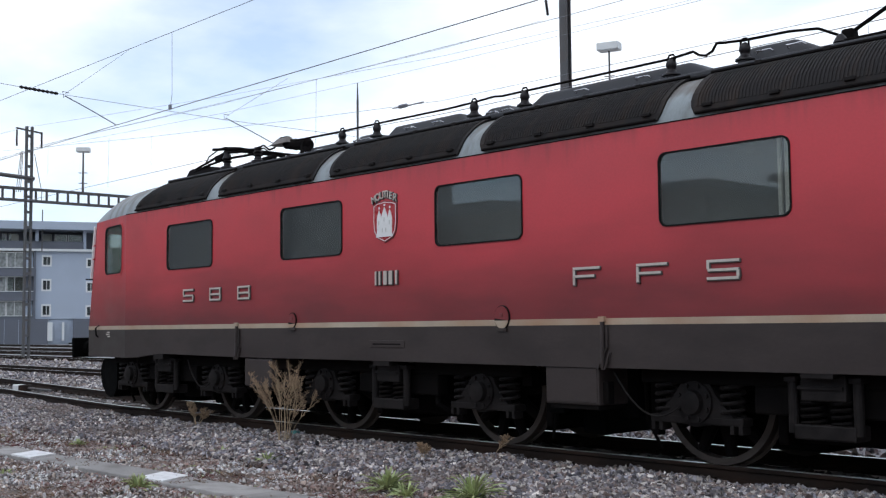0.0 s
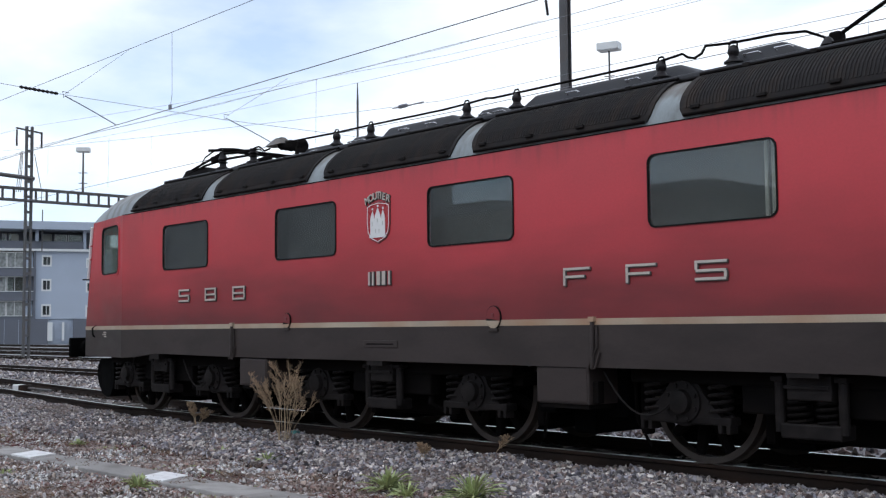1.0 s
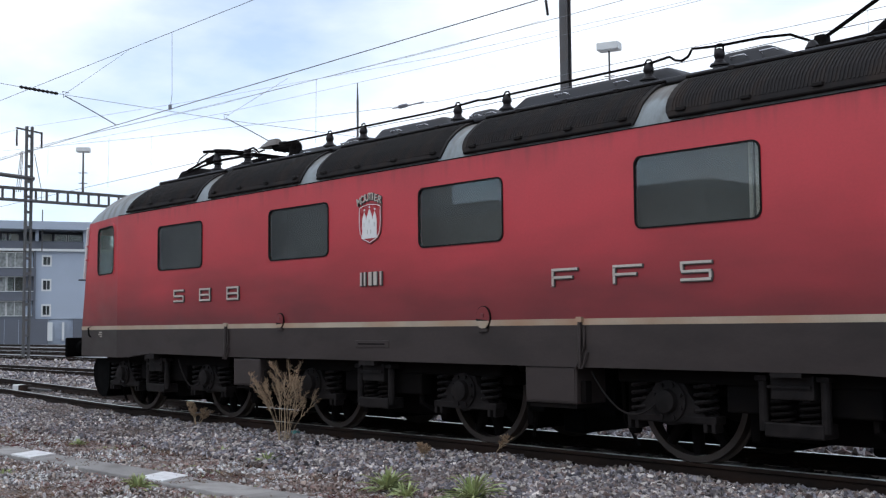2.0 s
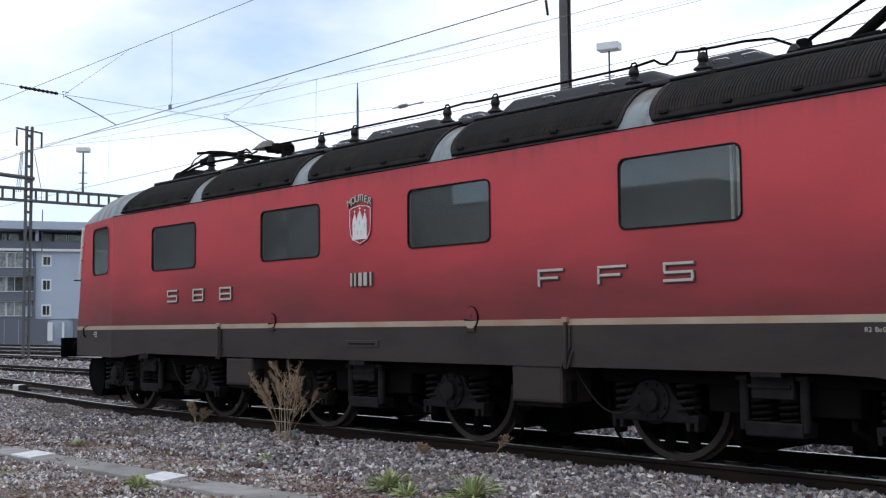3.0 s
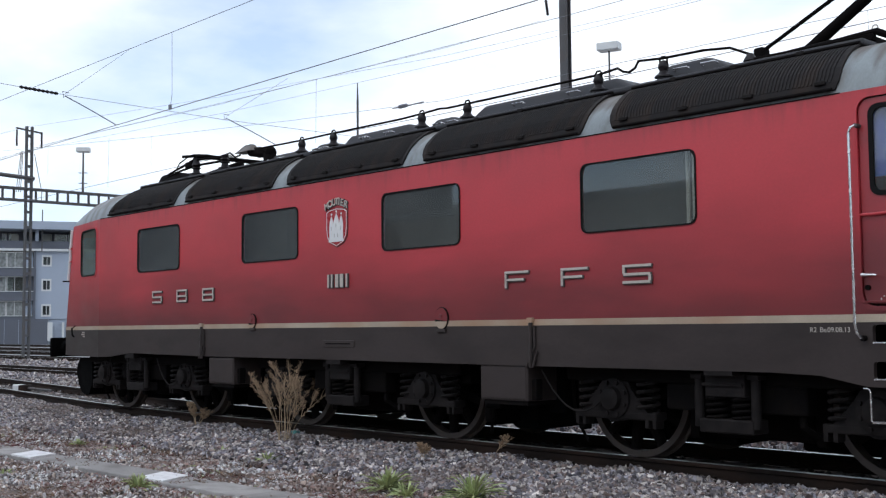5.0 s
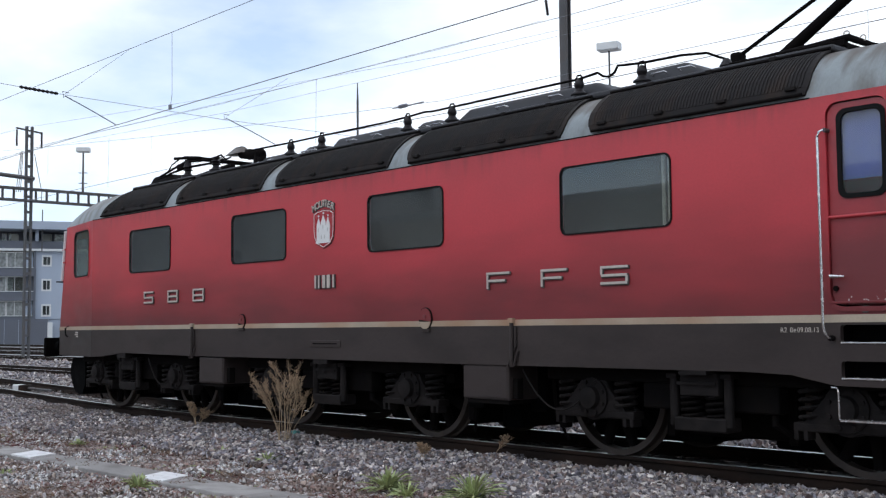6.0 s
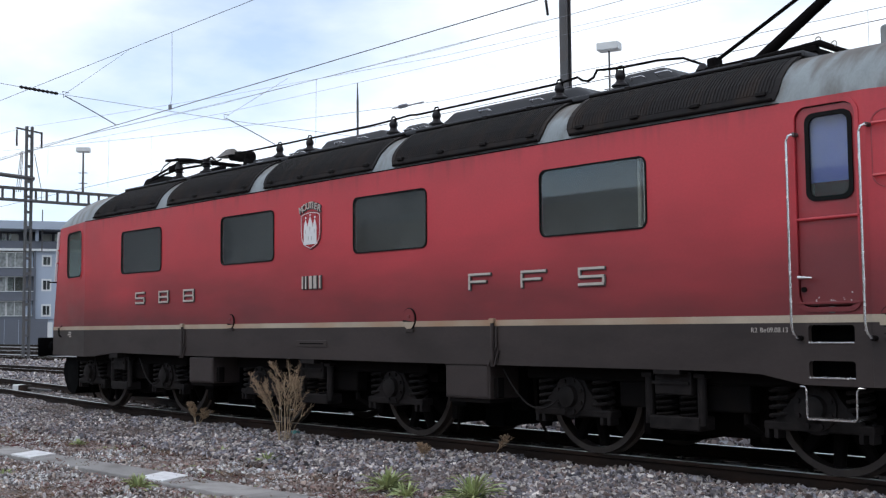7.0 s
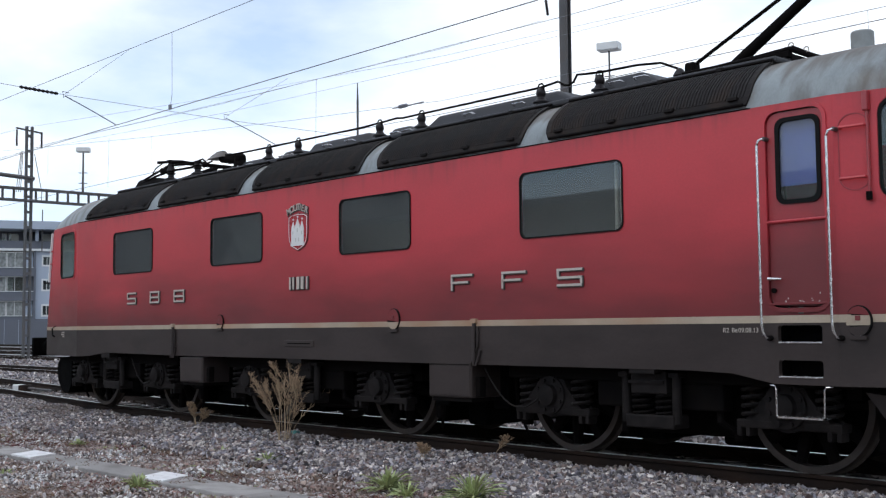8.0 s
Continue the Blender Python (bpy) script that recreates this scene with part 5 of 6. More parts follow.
def build_catenary():
    XS = -20.67
    cat = thing("overhead_line", "contact wire and catenary wire over the locomotive track", "overhead line")
    part("contact_wire", wire([(-90, 0.15, 5.44), (XS, 0.0, 5.44), (45, 0.2, 5.45)], 0.010, 6), WIRE, cat)
    part("catenary_wire", wire([(-90, 0.1, 6.95), (XS, 0, 6.88), (-10, 0, 6.87), (45, 0.1, 6.9)], 0.008, 5), WIRE, cat)
    for x in (-18.45, -29, -40):
        part("dropper", wire([(x, 0, 6.87), (x + 0.02, 0, 5.7), (x - 0.05, 0, 5.46)], 0.006, 5), WIRE, cat)
        part("dropper_clamp", one_box(x - 0.08, x - 0.02, -0.02, 0.02, 5.43, 5.52), WIRE, cat)
    span = thing("cross_span", "cross-span wire with registration arms over the tracks", "overhead line")
    part("span_wire", wire([(XS, -14, 6.35), (XS, -2.3, 5.96), (XS, -1.06, 5.91), (XS, 2.5, 5.85), (XS, 7.0, 5.88), (XS, 18, 6.1)], 0.007, 5), WIRE, span)
    insulator("span_insulator", (XS, -1.95, 5.945), (XS, -1.2, 5.915), 0.035, span)
    for y0, y1 in ((-1.06, 0.0), (2.53, 3.80)):
        arm = part("registration_arm", wire([(XS, y0, 5.89), (XS, y0 + (y1 - y0) * 0.5, 5.68), (XS, y1, 5.45)], 0.014, 6), WIRE, span, "dark steady arm")
        part("arm_clip", wire([(XS, y0 - 0.02, 5.85), (XS, y0 - 0.05, 5.97), (XS, y0 + 0.08, 5.96)], 0.012, 5), WIRE, arm)
        part("arm_stay", wire([(XS, y0, 5.93), (XS + 0.5, y1, 6.86)], 0.005, 5), WIRE, arm)
    tr2 = thing("overhead_line", "contact wire and catenary wire over the neighbouring track", "overhead line")
    part("contact_wire", wire([(-120, 4.4, 5.45), (XS, 3.80, 5.44), (-15.5, 4.2, 5.44), (45, 4.3, 5.45)], 0.009, 5), WIRE, tr2)
    part("catenary_wire", wire([(-120, 3.3, 6.9), (-31.4, 3.5, 6.88), (-24, 4.2, 6.88), (-13, 4.74, 6.88), (45, 4.9, 6.9)], 0.007, 5), WIRE, tr2)
    for x in (-30, -19.95, -6.3):
        part("dropper", wire([(x, 4.40, 6.88), (x, 4.38, 5.46)], 0.005, 5), WIRE, tr2)
    far = thing("overhead_line", "thin wires over a farther yard track", "overhead line")
    part("contact_wire", wire([(-120, 12, 10.9), (-58, 12, 10.7), (-42.2, 12, 9.35), (-31.6, 12, 8.55), (-24.1, 12, 8.05), (-16.5, 12, 7.97), (-10.5, 12, 7.9), (30, 12, 7.6)], 0.009, 5), WIRE, far)
    for x, z in ((-41.8, 9.3), (-52.0, 10.2), (-10.9, 7.9)):
        part("dropper", wire([(x, 12, z), (x, 12, z - 1.35)], 0.006, 5), WIRE, far)
    ins = part("section_insulator", wire([(-26.35, 12, 8.16), (-26.1, 12, 8.15), (-26.0, 12, 8.16), (-25.7, 12, 8.16), (-25.6, 12, 8.14), (-24.9, 12, 8.14)], [0.02, 0.03, 0.09, 0.09, 0.03, 0.03], 8), WIRE, far)
    far = thing("overhead_line", "thin wires over a farther yard track", "overhead line")
    part("feeder_wire", wire([(-53.7, 12.2, 10.45), (-36.8, 12.2, 9.97), (-24.1, 12.2, 9.68), (-20.3, 12.3, 9.72)], 0.008, 5), WIRE, far)
    insulator("feeder_insulator", (-20.4, 12.62, 9.95), (-20.5, 12.62, 10.6), 0.05, far)
    part("feeder_wire", wire([(-90, 12.4, 11.6), (-53.7, 12.4, 10.34), (-36.8, 12.4, 9.62), (-24.1, 12.4, 9.29), (-19.2, 12.4, 9.2), (30, 12.4, 8.9)], 0.007, 5), WIRE, far)
    part("ground_wire", wire([(-140, 9.0, 13.4), (-60.8, 14.4, 12.6), (-46.9, 18.0, 12.55), (-33.6, 20.75, 12.55), (-23.9, 21.9, 12.6), (20, 26, 13)], 0.009, 5), WIRE, far)


build_catenary()


def build_lattice_mast(x, y):
    m = thing("overhead_mast", "tall riveted lattice steel overhead line mast", "mast", "overhead masts", (x, y, -0.2))
    for s in (-1, 1):
        part("flange", one_box(-0.10, 0.10, s * 0.15 - 0.055, s * 0.15 + 0.055, 0, 12.9, 0.01), STEEL, m)
    z = 0.4
    while z < 12.6:
        part("batten", one_box(-0.095, 0.095, -0.15, 0.15, z, z + 0.14), STEEL, m)
        z += 0.85
    part("cross_bar", one_tube([(0, -0.75, 12.75), (0, 0.75, 12.6)], 0.05, 8), STEEL, m)
    for yy in (-0.7, 0.7):
        insulator("hanging_insulator", (0, yy, 12.65), (0, yy, 11.75), 0.07, m)
    part("bracket_arm", one_tube([(0, -4.5, 10.25), (0, 0.3, 10.0)], 0.12, 6), STEEL, m)
    for k in range(3):
        part("stay", one_tube([(0, -0.35 - 0.05 * k, 11.5), (0, -0.45 - 0.12 * k, 9.2)], 0.02, 5), STEEL, m)
    part("stay", one_tube([(0, 0.3, 11.4), (0, 0.75, 9.3), (0, 0.75, 8.8)], 0.02, 5), STEEL, m)
    part("base_plate", one_box(-0.35, 0.35, -0.4, 0.4, -0.3, 0.12), CONCRETE, m)
    return m


build_lattice_mast(-60.85, 14.7)


def build_portal_beam():
    b = thing("portal_beam", "long riveted lattice portal beam across the tracks", "beam", at=(-60.85, 0, 0))
    for z in (9.20, 8.55):
        for dx in (-0.25, 0.25):
            part("chord", one_box(dx - 0.05, dx + 0.05, 2.0, 46, z - 0.05, z + 0.05), STEEL, b)
    y = 2.2
    while y < 46:
        part("batten", one_box(-0.27, -0.21, y - 0.06, y + 0.06, 8.55, 9.2), STEEL, b)
        y += 0.62
    post = thing("portal_mast", "far steel mast of the portal beam", "mast", "overhead masts", (-60.85, 46, -0.2))
    part("shaft", one_box(-0.2, 0.2, -0.2, 0.2, 0, 12, 0.01), STEEL, post)


build_portal_beam()


def build_mast(x, y, h):
    m = thing("overhead_mast", "grey rolled steel overhead line mast", "mast", "overhead masts", (x, y, -0.2))
    bm = bmesh.new()
    for s in (-1, 1):
        box(bm, -0.11, 0.11, s * 0.11 - 0.012, s * 0.11 + 0.012, 0, h)
    box(bm, -0.008, 0.008, -0.10, 0.10, 0, h)
    part("shaft", bm, STEEL, m)
    part("conduit", one_tube([(0.14, -0.11, 2), (0.14, -0.11, h)], 0.03, 6), STEEL, m)
    part("base_plate", one_box(-0.3, 0.3, -0.3, 0.3, -0.3, 0.1), CONCRETE, m)
    return m


def build_yard_lamp(x, y, h, yaw, base=-0.2):
    m = thing("yard_lamp", "slim yard lamp post with a flat pale box head", "lamp post", "yard lamps", (x, y, base), yaw)
    part("pole", one_tube([(0, 0, 0), (0, 0, h)], [0.07, 0.045], 8), STEEL, m)
    w = 0.38 if h < 3 else 0.52
    part("lamp_head", one_box(-w, w, -w * 0.58, w * 0.58, h, h + 0.7 * w, 0.04), PALE, m, "pale box lamp head")
    part("lamp_glass", one_box(-w * 0.8, w * 0.8, -w * 0.42, w * 0.42, h - 0.02, h + 0.001), WHITE, m)
    for k in range(2 if h < 3 else 5):
        part("rung", one_tube([(-0.25, 0, h - 1.2 - 0.6 * k), (0.25, 0, h - 1.2 - 0.6 * k)], 0.025, 5), STEEL, m)


build_mast(-20.15, 13.05, 12.5)
build_yard_lamp(-60.85, 17.85, 2.32, 52, 9.26)
build_yard_lamp(-32.4, 30.25, 14.3, 20)
antenna = thing("antenna_mast", "thin far antenna pole", "antenna", at=(-46.7, 26.7, -0.2))
part("pole", one_tube([(0, 0, 0), (0, 0, 13.7), (0, 0, 14.7)], [0.06, 0.06, 0.02], 6), STEEL, antenna)


# ---------------------------------------------------------------- apartment house behind the yard
def build_apartment_house():
    az = 67.4
    D = 135.0
    ox, oy = -math.sin(radians(az)) * D, -10.2 + math.cos(radians(az)) * D
    h = thing("apartment_house", "blue-grey modern apartment house with a recessed top floor", "building", at=(ox, oy, -0.2), rz=az)
    kx, kz = 0.0601, 0.0640

    # the elevation is laid out on a drawing grid of about 6 cm, u to the side and v downwards
    def X(u):
        return (u - 60) * kx

    def Z(v):
        return (586.3 - v) * kz + 1.56

    def slab(name, x0, x1, y0, y1, d0, d1, mat, parent=h, label=""):
        return part(name, one_box(X(x0), X(x1), d0, d1, Z(y1), Z(y0)), mat, parent, label)

    def hole(x0, x1, y0, y1):
        return [(X(x0), Z(y1)), (X(x1), Z(y1)), (X(x1), Z(y0)), (X(x0), Z(y0))]

    wins = [(72, 90, 452, 472), (72, 90, 494, 516), (72, 90, 539, 561), (152, 170, 456, 474), (152, 170, 498, 518), (152, 170, 541, 562)]
    wall = part("wall", plate([(X(62), Z(565)), (X(200), Z(565)), (X(200), Z(443)), (X(62), Z(443))], [hole(*w) for w in wins], 0, 0.4), PLASTER, h, "blue-grey rendered wall")
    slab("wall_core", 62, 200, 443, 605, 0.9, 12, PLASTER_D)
    for w in wins:
        fr = part("window", plate(hole(w[0], w[1], w[2], w[3]), [hole(w[0] + 3, w[1] - 3, w[2] + 3, w[3] - 3)], -0.08, 0.12), PALE, h, "window in a broad white frame")
        p = slab("pane", w[0] + 3, w[1] - 3, w[2] + 3, w[3] - 3, 0.06, 0.09, PANE, fr)
        p.visible_shadow = False
        slab("mullion", w[0] + 9, w[0] + 10, w[2] + 3, w[3] - 3, 0.0, 0.1, PALE, fr)
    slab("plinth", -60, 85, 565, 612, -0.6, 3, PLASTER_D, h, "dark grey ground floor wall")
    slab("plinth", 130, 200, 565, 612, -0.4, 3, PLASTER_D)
    slab("plinth", 85, 130, 565, 612, 0.2, 3, PLASTER)
    for a, b in ((84, 93), (110, 114)):
        slab("garage_door", a, b, 571, 604, -0.7, 0.3, PALE, h, "pale upright door")
    slab("ledge", -60, 200, 441, 445, -0.5, 1, PALE)
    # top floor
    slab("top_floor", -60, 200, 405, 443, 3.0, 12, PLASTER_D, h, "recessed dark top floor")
    for a, b in ((0, 8), (12, 28), (72, 90), (95, 118), (120, 146)):
        w = slab("window", a, b, 411, 428, 2.9, 2.98, PALE)
        p = slab("pane", a + 1, b - 1, 412, 427, 2.82, 2.88, PANE, w)
        p.visible_shadow = False
    slab("pier", 60, 66, 407, 443, 0.0, 3.0, PLASTER)
    slab("pier", 146, 152, 407, 443, 0.0, 3.0, PLASTER)
    slab("balustrade", -60, 147, 427, 442, -0.1, 0.1, PLASTER_D)
    slab("roof", -60, 200, 393, 407, -1.2, 12, PLASTER, h, "flat blue-grey roof slab")
    slab("chimney", 93, 106, 386, 394, 4, 6, PALE, h)
    # balcony bay: storeys of glazed balconies with dark parapets
    slab("bay_wall", -60, 62, 443, 565, 2.2, 12, BRICK, h, "brown wall behind the balconies")
    slab("bay_post", 58, 62, 443, 565, -0.3, 2.2, PLASTER_D)
    for y0, y1 in ((475, 490), (517, 533), (560, 566)):
        slab("balcony", -60, 58, y0, y1, -0.4, 2.2, PLASTER_D, h, "dark balcony parapet")
        slab("coping", -60, 58, y0 - 1, y0, -0.5, 2.2, PALE)

    def glazed(x0, x1, y0, y1, bars, glass):
        fr = part("window", plate(hole(x0, x1, y0, y1), [hole(x0 + 1, x1 - 1, y0 + 1.5, y1 - 1)], 0.0, 0.2), PALE, h, "glazed balcony front in a white frame")
        p = slab("pane", x0 + 1, x1 - 1, y0 + 1.5, y1 - 1, 0.08, 0.12, glass, fr)
        p.visible_shadow = False
        for u in bars:
            slab("mullion", u - 0.5, u + 0.5, y0 + 1, y1 - 1, 0.02, 0.18, PALE, fr)

    milky = glass_material("milky_balcony_glass", (0.75, 0.8, 0.8), 0.75)
    for y0, y1, clear in ((447, 475, False), (490, 517, True), (533, 560, False)):
        for x0, x1, bars in ((-58, -34, (-46,)), (-32, -14, ()), (-12, 10, ()), (11, 41, (25,))):
            glazed(x0, x1, y0, y1, bars, PANE if clear and x0 > 0 else milky)
        slab("curtain", 12, 22, y0 + 3, y1, 0.8, 0.9, CURTAIN, h, "pale curtain behind the glass")
        slab("furniture", 0, 8, y1 - 8, y1, 0.6, 1.4, RUBBER, h)
        slab("side_wall", 42, 57, y0, y1, 0.3, 2.2, PLASTER_D if clear else PLASTER, h)
    for u in (-34, 8, 33):
        slab("plinth_joint", u, u + 0.6, 566, 612, -0.63, -0.6, PLASTER)
    slab("flue", 71, 73, 372, 445, -0.6, -0.4, STEEL, h, "thin steel flue pipe")
    # pale blinds in the recessed floor
    for a, b in ((17, 30), (72, 88)):
        slab("blind", a, b, 413, 428, 2.5, 2.7, CURTAIN, h, "pale blind of the top floor")


build_apartment_house()


# ---------------------------------------------------------------- buildings and hills on the other side of the yard
def build_shed(x, y, w, d, h, mat, label):
    s = thing("yard_building", label, "building", at=(x, y, -0.2))
    part("wall", one_box(-w / 2, w / 2, -d / 2, d / 2, 0, h), mat, s)
    part("roof", one_box(-w / 2 - 0.4, w / 2 + 0.4, -d / 2 - 0.4, d / 2 + 0.4, h, h + 0.4), PLASTER_D, s)
    n = int(w / 5)
    for i in range(n):
        for z in (1.2, 4.4):
            if z + 1.6 < h:
                part("window", one_box(-w / 2 + 1.5 + i * 5, -w / 2 + 3.6 + i * 5, d / 2, d / 2 + 0.06, z, z + 1.6), PALE, s)


# Unseen blocks, sized to the skyline mirrored in the locomotive windows.
build_shed(-52, -50, 36, 14, 8.9, BRICK, "long brown yard building with a flat roof")
build_shed(-58, -52, 3.5, 5, 10.2, PLASTER_D, "square chimney block of the yard building")
build_shed(-17, -54, 30, 14, 9.3, PLASTER_D, "long grey goods shed")
build_shed(30, -60, 50, 14, 7.5, BRICK, "long low brown rendered goods shed")
# Unseen tall block that keeps the leading windows' reflections dark.
build_shed(-90.3, -46, 50, 16, 14.5, PLASTER_D, "tall dark grey rendered block beside the yard")


def build_hills():
    bm = bmesh.new()
    n = 90
    low, high = [], []
    for i in range(n + 1):
        a = radians(150 + 240 * i / n)
        r = 900
        x, y = r * math.cos(a), r * math.sin(a)
        # Unseen rise near 185 degrees, added to darken what the cab side mirrors.
        hgt = 84 + 95 * math.exp(-((150 + 240 * i / n - 185) / 13) ** 2) + 38 * noise.noise((i * 0.11, 3.3, 0)) + 9 * noise.noise((i * 0.6, 1, 0))
        low.append(bm.verts.new((x, y, -5)))
        high.append(bm.verts.new((x * 1.25, y * 1.25, hgt)))
    for i in range(n):
        bm.faces.new((low[i], low[i + 1], high[i + 1], high[i]))
    tagged(part("hills", bm, HILL), "dark wooded hills around the valley, one unseen rise added", "hills", kind="structure")


build_hills()


# ---------------------------------------------------------------- weeds
def build_dry_weed(x, y, h, stalks, seed, lean=0.0):
    """Dry stems that fork in their upper half and carry small pods on the twigs."""
    rs = random.Random(seed)
    w = thing("dry_weed", "tall dry brown weed with seed heads beside the rail", "weed", "weeds by the track", (x, y, terrain(x, y)))
    stems, pods = bmesh.new(), bmesh.new()

    def twigs(pts, n):
        for k in range(n):
            f = (k + rs.random()) / n
            m = len(pts) - 1
            j = min(m - 1, int(f * m))
            p = pts[j].lerp(pts[j + 1], f * m - j)
            d = (pts[j + 1] - pts[j]).normalized()
            a = k * 2.4 + rs.uniform(-0.5, 0.5)
            side = Vector((math.cos(a), math.sin(a), 0))
            q = p + (side * 0.7 + d * 0.7) * rs.uniform(0.008, 0.018)
            tube(stems, [p, q], 0.0015, 3)
            e = q + (side * rs.uniform(0.5, 1.0) + d * rs.uniform(0.5, 1.1)).normalized() * rs.uniform(0.03, 0.058) * (1.1 - 0.4 * f)
            tube(pods, [q, q.lerp(e, 0.5), e], [0.0018, rs.uniform(0.0032, 0.0052), 0.0012], 4)

    for s in range(stalks):
        az = 6.28 * s / stalks + rs.uniform(-0.4, 0.4)
        sp = rs.uniform(0.10, 0.62) * h
        dx, dy = sp * math.cos(az) + lean * h, sp * math.sin(az)
        hh = h * (1.05 - 0.6 * sp / h) * rs.uniform(0.8, 1.0)
        pts = []
        for i in range(7):
            f = i / 6
            pts.append(Vector((0.07 * h * math.cos(az) * (1 - f) + dx * f ** 1.8 + rs.uniform(-0.008, 0.008), 0.07 * h * math.sin(az) * (1 - f) + dy * f ** 1.8, hh * f - 0.02)))
        tube(stems, pts, [0.005, 0.005, 0.0045, 0.004, 0.0035, 0.003, 0.002], 5)
        twigs(pts[3:], 22)
        for k in range(4):
            j = rs.choice((3, 4, 4, 5))
            a = az + rs.uniform(-1.3, 1.3)
            ln = h * rs.uniform(0.12, 0.26)
            br = [pts[j] + Vector((math.cos(a) * ln * 0.5 * f, math.sin(a) * ln * 0.5 * f, ln * f ** 0.9)) for f in (0, 0.33, 0.66, 1.0)]
            tube(stems, br, [0.004, 0.004, 0.003, 0.002], 4)
            twigs(br[1:], 20)
    tagged(part("stalk", stems, DRY, w), kind="stuff")
    tagged(part("seed_head", pods, SEED, w), kind="stuff")


build_dry_weed(-12.55, -1.55, 1.14, 13, 1, 0.02)
build_dry_weed(-15.75, -1.0, 0.42, 7, 2)
build_dry_weed(-9.2, -0.98, 0.42, 1, 3, 0.5)
build_dry_weed(-9.83, -1.5, 0.20, 3, 5)


def build_green_weed(x, y, h, blades, seed):
    rs = random.Random(seed)
    bm = bmesh.new()
    for s in range(blades):
        az = rs.uniform(0, 6.28)
        e = radians(rs.uniform(12, 82))
        ln = h * rs.uniform(0.7, 1.25)
        wdt = rs.uniform(0.009, 0.021)
        d = Vector((math.cos(az), math.sin(az), 0))
        n = Vector((-d.y, d.x, rs.uniform(-0.5, 0.5))).normalized()
        root = d * rs.uniform(0, 0.05)
        prev = None
        for i in range(6):
            f = i / 5
            c = root + d * (ln * f * math.cos(e)) + Vector((0, 0, max(0.004, ln * f * math.sin(e) - 0.35 * ln * f ** 2.2)))
            ww = wdt * (0.45 + 1.0 * f) * (1.02 - f ** 2.5)
            a, b = bm.verts.new(c + n * ww + Vector((0, 0, 0.006))), bm.verts.new(c - n * ww + Vector((0, 0, 0.006)))
            m = bm.verts.new(c)
            if prev:
                bm.faces.new((prev[0], a, m, prev[2]))
                bm.faces.new((prev[2], m, b, prev[1]))
            prev = (a, b, m)
    ob = part("green_weed", bm, LEAF)
    ob.location = (x, y, terrain(x, y))
    tagged(ob, "low tuft of green weed leaves in the gravel", "weed", "weeds by the track")


for i, (x, y, h, n) in enumerate(((-8.42, -3.2, 0.30, 105), (-7.42, -3.03, 0.33, 95), (-7.95, -3.35, 0.17, 50), (-10.27, -4.85, 0.20, 62), (-11.15, -2.75, 0.16, 34), (-12.4, -2.6, 0.11, 18), (-14.8, -3.4, 0.12, 30), (-12.3, -5.4, 0.12, 24))):
    build_green_weed(x, y, h, n, 20 + i)


def build_litter(name, label, mat, seed, count, size, cut, level):
    """Low dry weeds in patches between the stones."""
    rs = random.Random(seed)
    bm = bmesh.new()
    for i in range(count):
        x = rs.uniform(-22, -5)
        y = rs.uniform(-7.5, -1.9)
        if noise.noise((x * 0.9, y * 0.9, level)) < cut:
            continue
        z = terrain(x, y) + 0.005
        a = rs.uniform(0, 6.28)
        for k in range(4):
            b = a + k * 1.6 + rs.uniform(-0.4, 0.4)
            ln = rs.uniform(0.4, 1.0) * size
            c, s = math.cos(b), math.sin(b)
            w = 0.12 * ln
            up = rs.uniform(0.2, 0.7) * ln
            v = [bm.verts.new(p) for p in ((x, y, z), (x + c * ln * 0.5 - s * w, y + s * ln * 0.5 + c * w, z + up * 0.8), (x + c * ln, y + s * ln, z + up), (x + c * ln * 0.5 + s * w, y + s * ln * 0.5 - c * w, z + up * 0.7))]
            bm.faces.new((v[0], v[1], v[2]))
            bm.faces.new((v[0], v[2], v[3]))
    tagged(part(name, bm, mat), label, "weeds", kind="stuff")


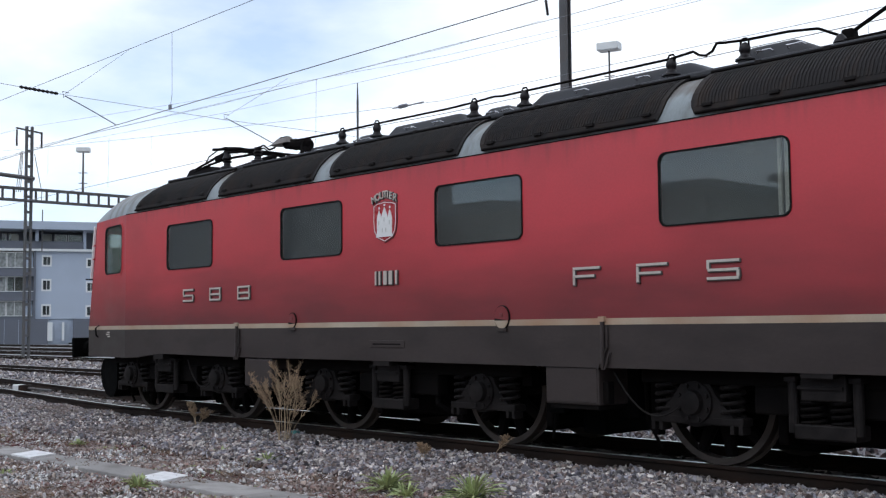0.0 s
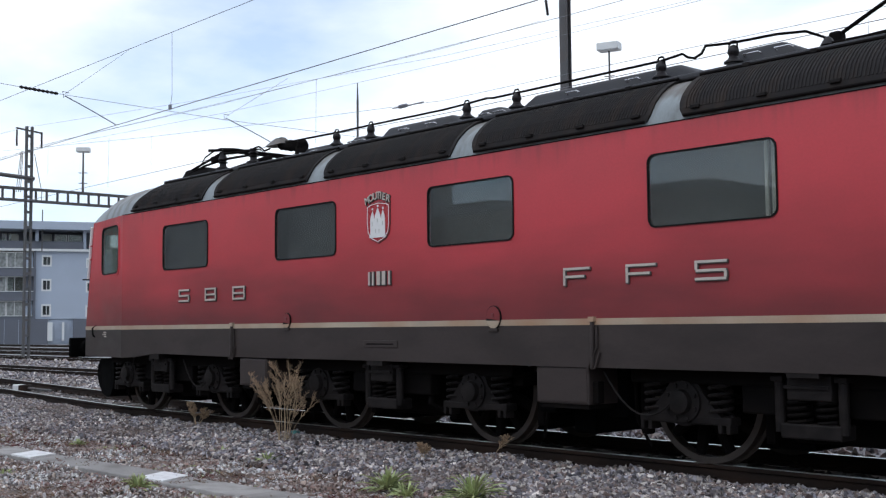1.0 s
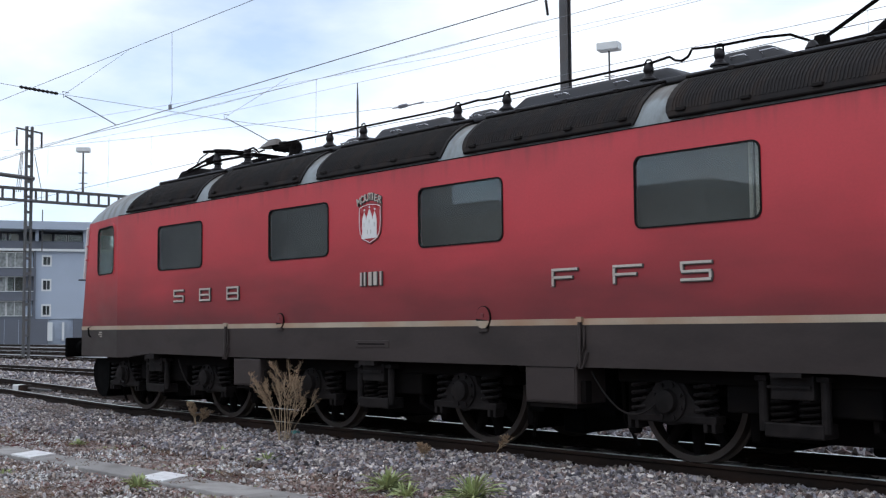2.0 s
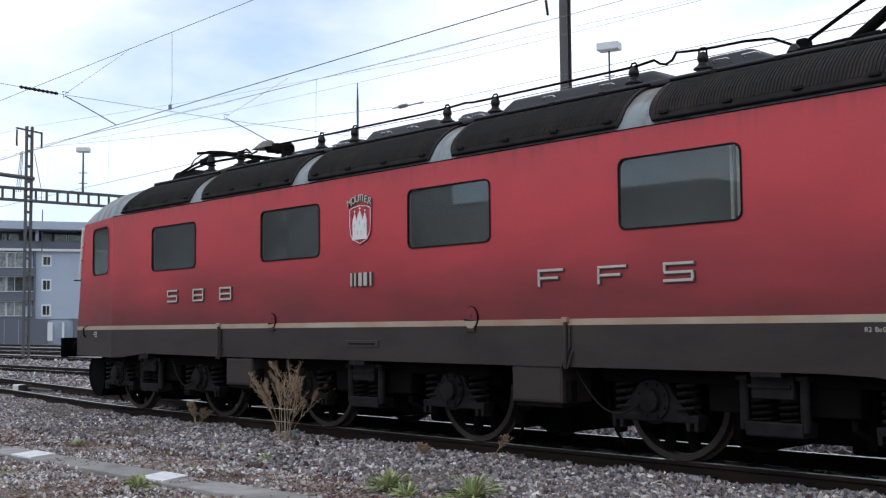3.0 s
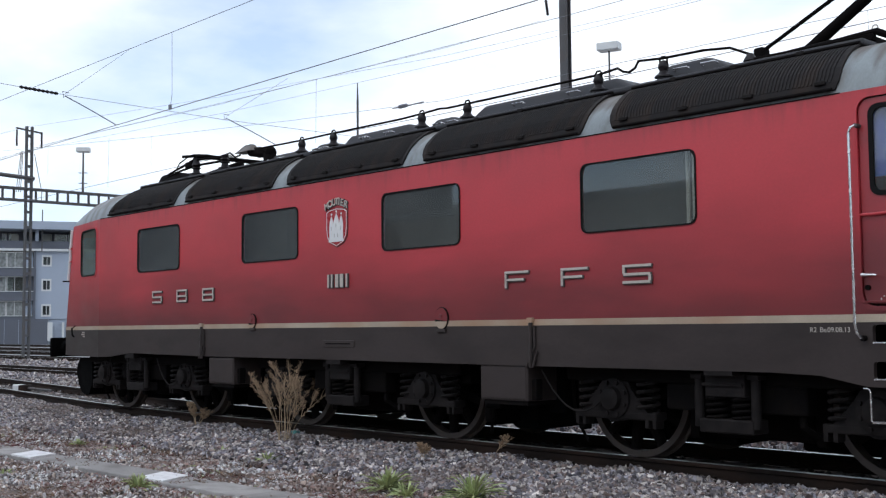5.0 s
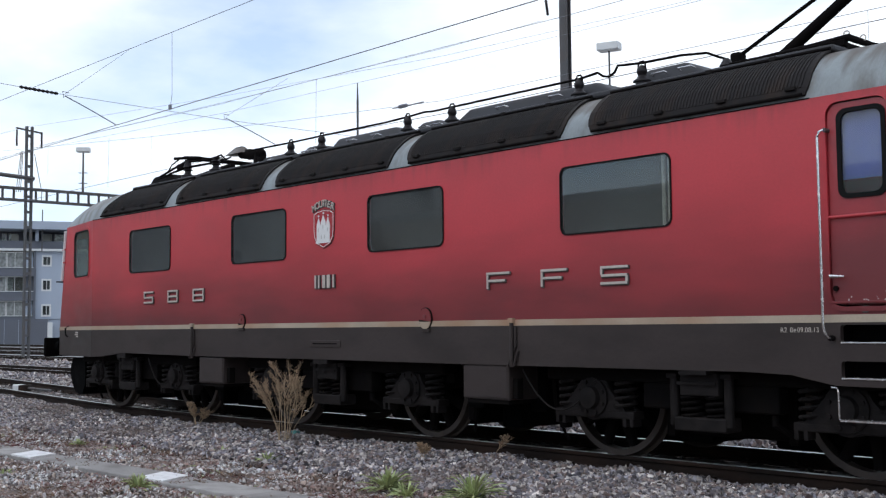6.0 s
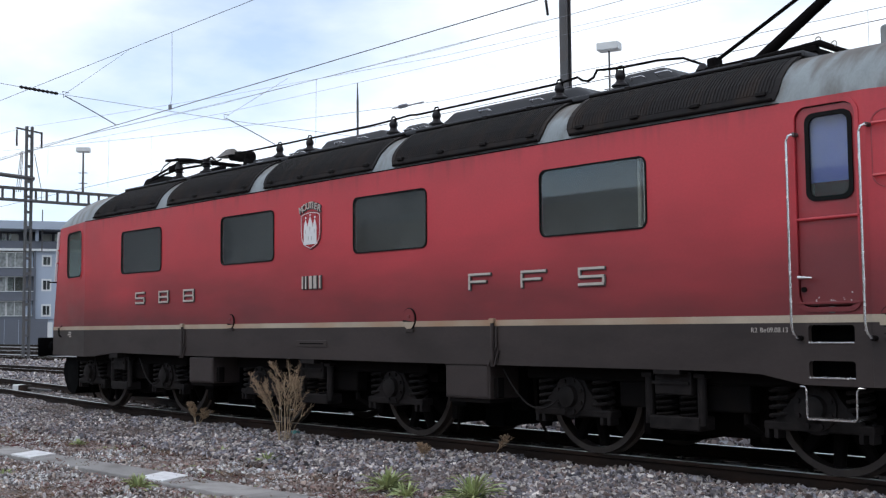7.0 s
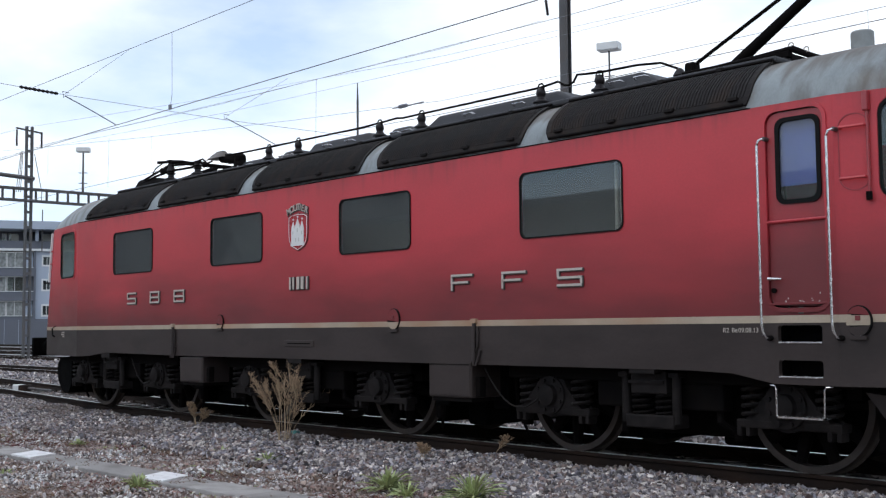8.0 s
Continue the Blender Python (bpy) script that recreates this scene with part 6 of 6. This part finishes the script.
build_litter("ground_weed", "low brown dry weeds in the gravel", MOSS, 9, 7000, 0.06, 0.05, 5)
build_litter("ground_weed", "low dark red weeds in the gravel", REDWEED, 10, 9000, 0.055, 0.26, 9)
build_litter("ground_weed", "low sparse green weeds in the gravel", LEAF, 11, 5000, 0.045, 0.33, 14)


def build_scraps():
    bm = bmesh.new()
    bmesh.ops.create_icosphere(bm, subdivisions=2, radius=0.055)
    for v in bm.verts:
        v.co *= 1 + 0.7 * noise.noise(v.co * 22)
        v.co.z *= 0.7
    teal = material("teal_plastic", (0.05, 0.17, 0.16), 0.5, vary=0.2)
    ob = part("plastic_scrap", bm, teal, None)
    ob.location = (-13.1, -0.98, terrain(-13, -1) + 0.06)
    tagged(ob, "crumpled teal plastic scrap lying on the ballast", "litter")
    b = thing("track_box", "small pale metal box fixed between the rails", "track equipment", at=(-28.6, 1.38, -0.16), rz=-7)
    part("case", one_box(-0.30, 0.18, -0.12, 0.12, 0, 0.15, 0.02), PALE, b, "pale metal case")
    part("ring", lathe([(0.10, 0), (0.16, 0.01), (0.16, 0.15), (0.12, 0.16), (0.10, 0.12)], "z", 16, (0.42, 0, 0)), RUST, b)
    part("conduit", one_tube([(0.21, 0, 0.05), (0.6, 0.05, 0.08), (1.0, 0.5, 0.02)], 0.03, 8), STEEL, b)


build_scraps()


# ---------------------------------------------------------------- movement
def motions():
    rows = [(0.0, -10.5843), (0.5, -10.6456), (1.0, -10.7141), (1.5, -10.7903), (2.0, -10.8748), (2.5, -10.9678), (3.0, -11.0693), (3.5, -11.1791), (4.0, -11.2968),
            (4.5, -11.4219), (5.0, -11.5535), (5.5, -11.6906), (6.0, -11.832), (6.5, -11.9762), (7.0, -12.1216), (7.5, -12.2663), (8.0, -12.4083)]
    walk(loco, [(t, pose(x, 0, 0)) for t, x in rows])
    for i, ws in enumerate(wheelsets):
        walk(ws, [(t, pose(AXLES[i], 0, 0.63, 0, math.degrees((x - rows[0][1]) / 0.63) + 11 * i, 0)) for t, x in rows])


motions()
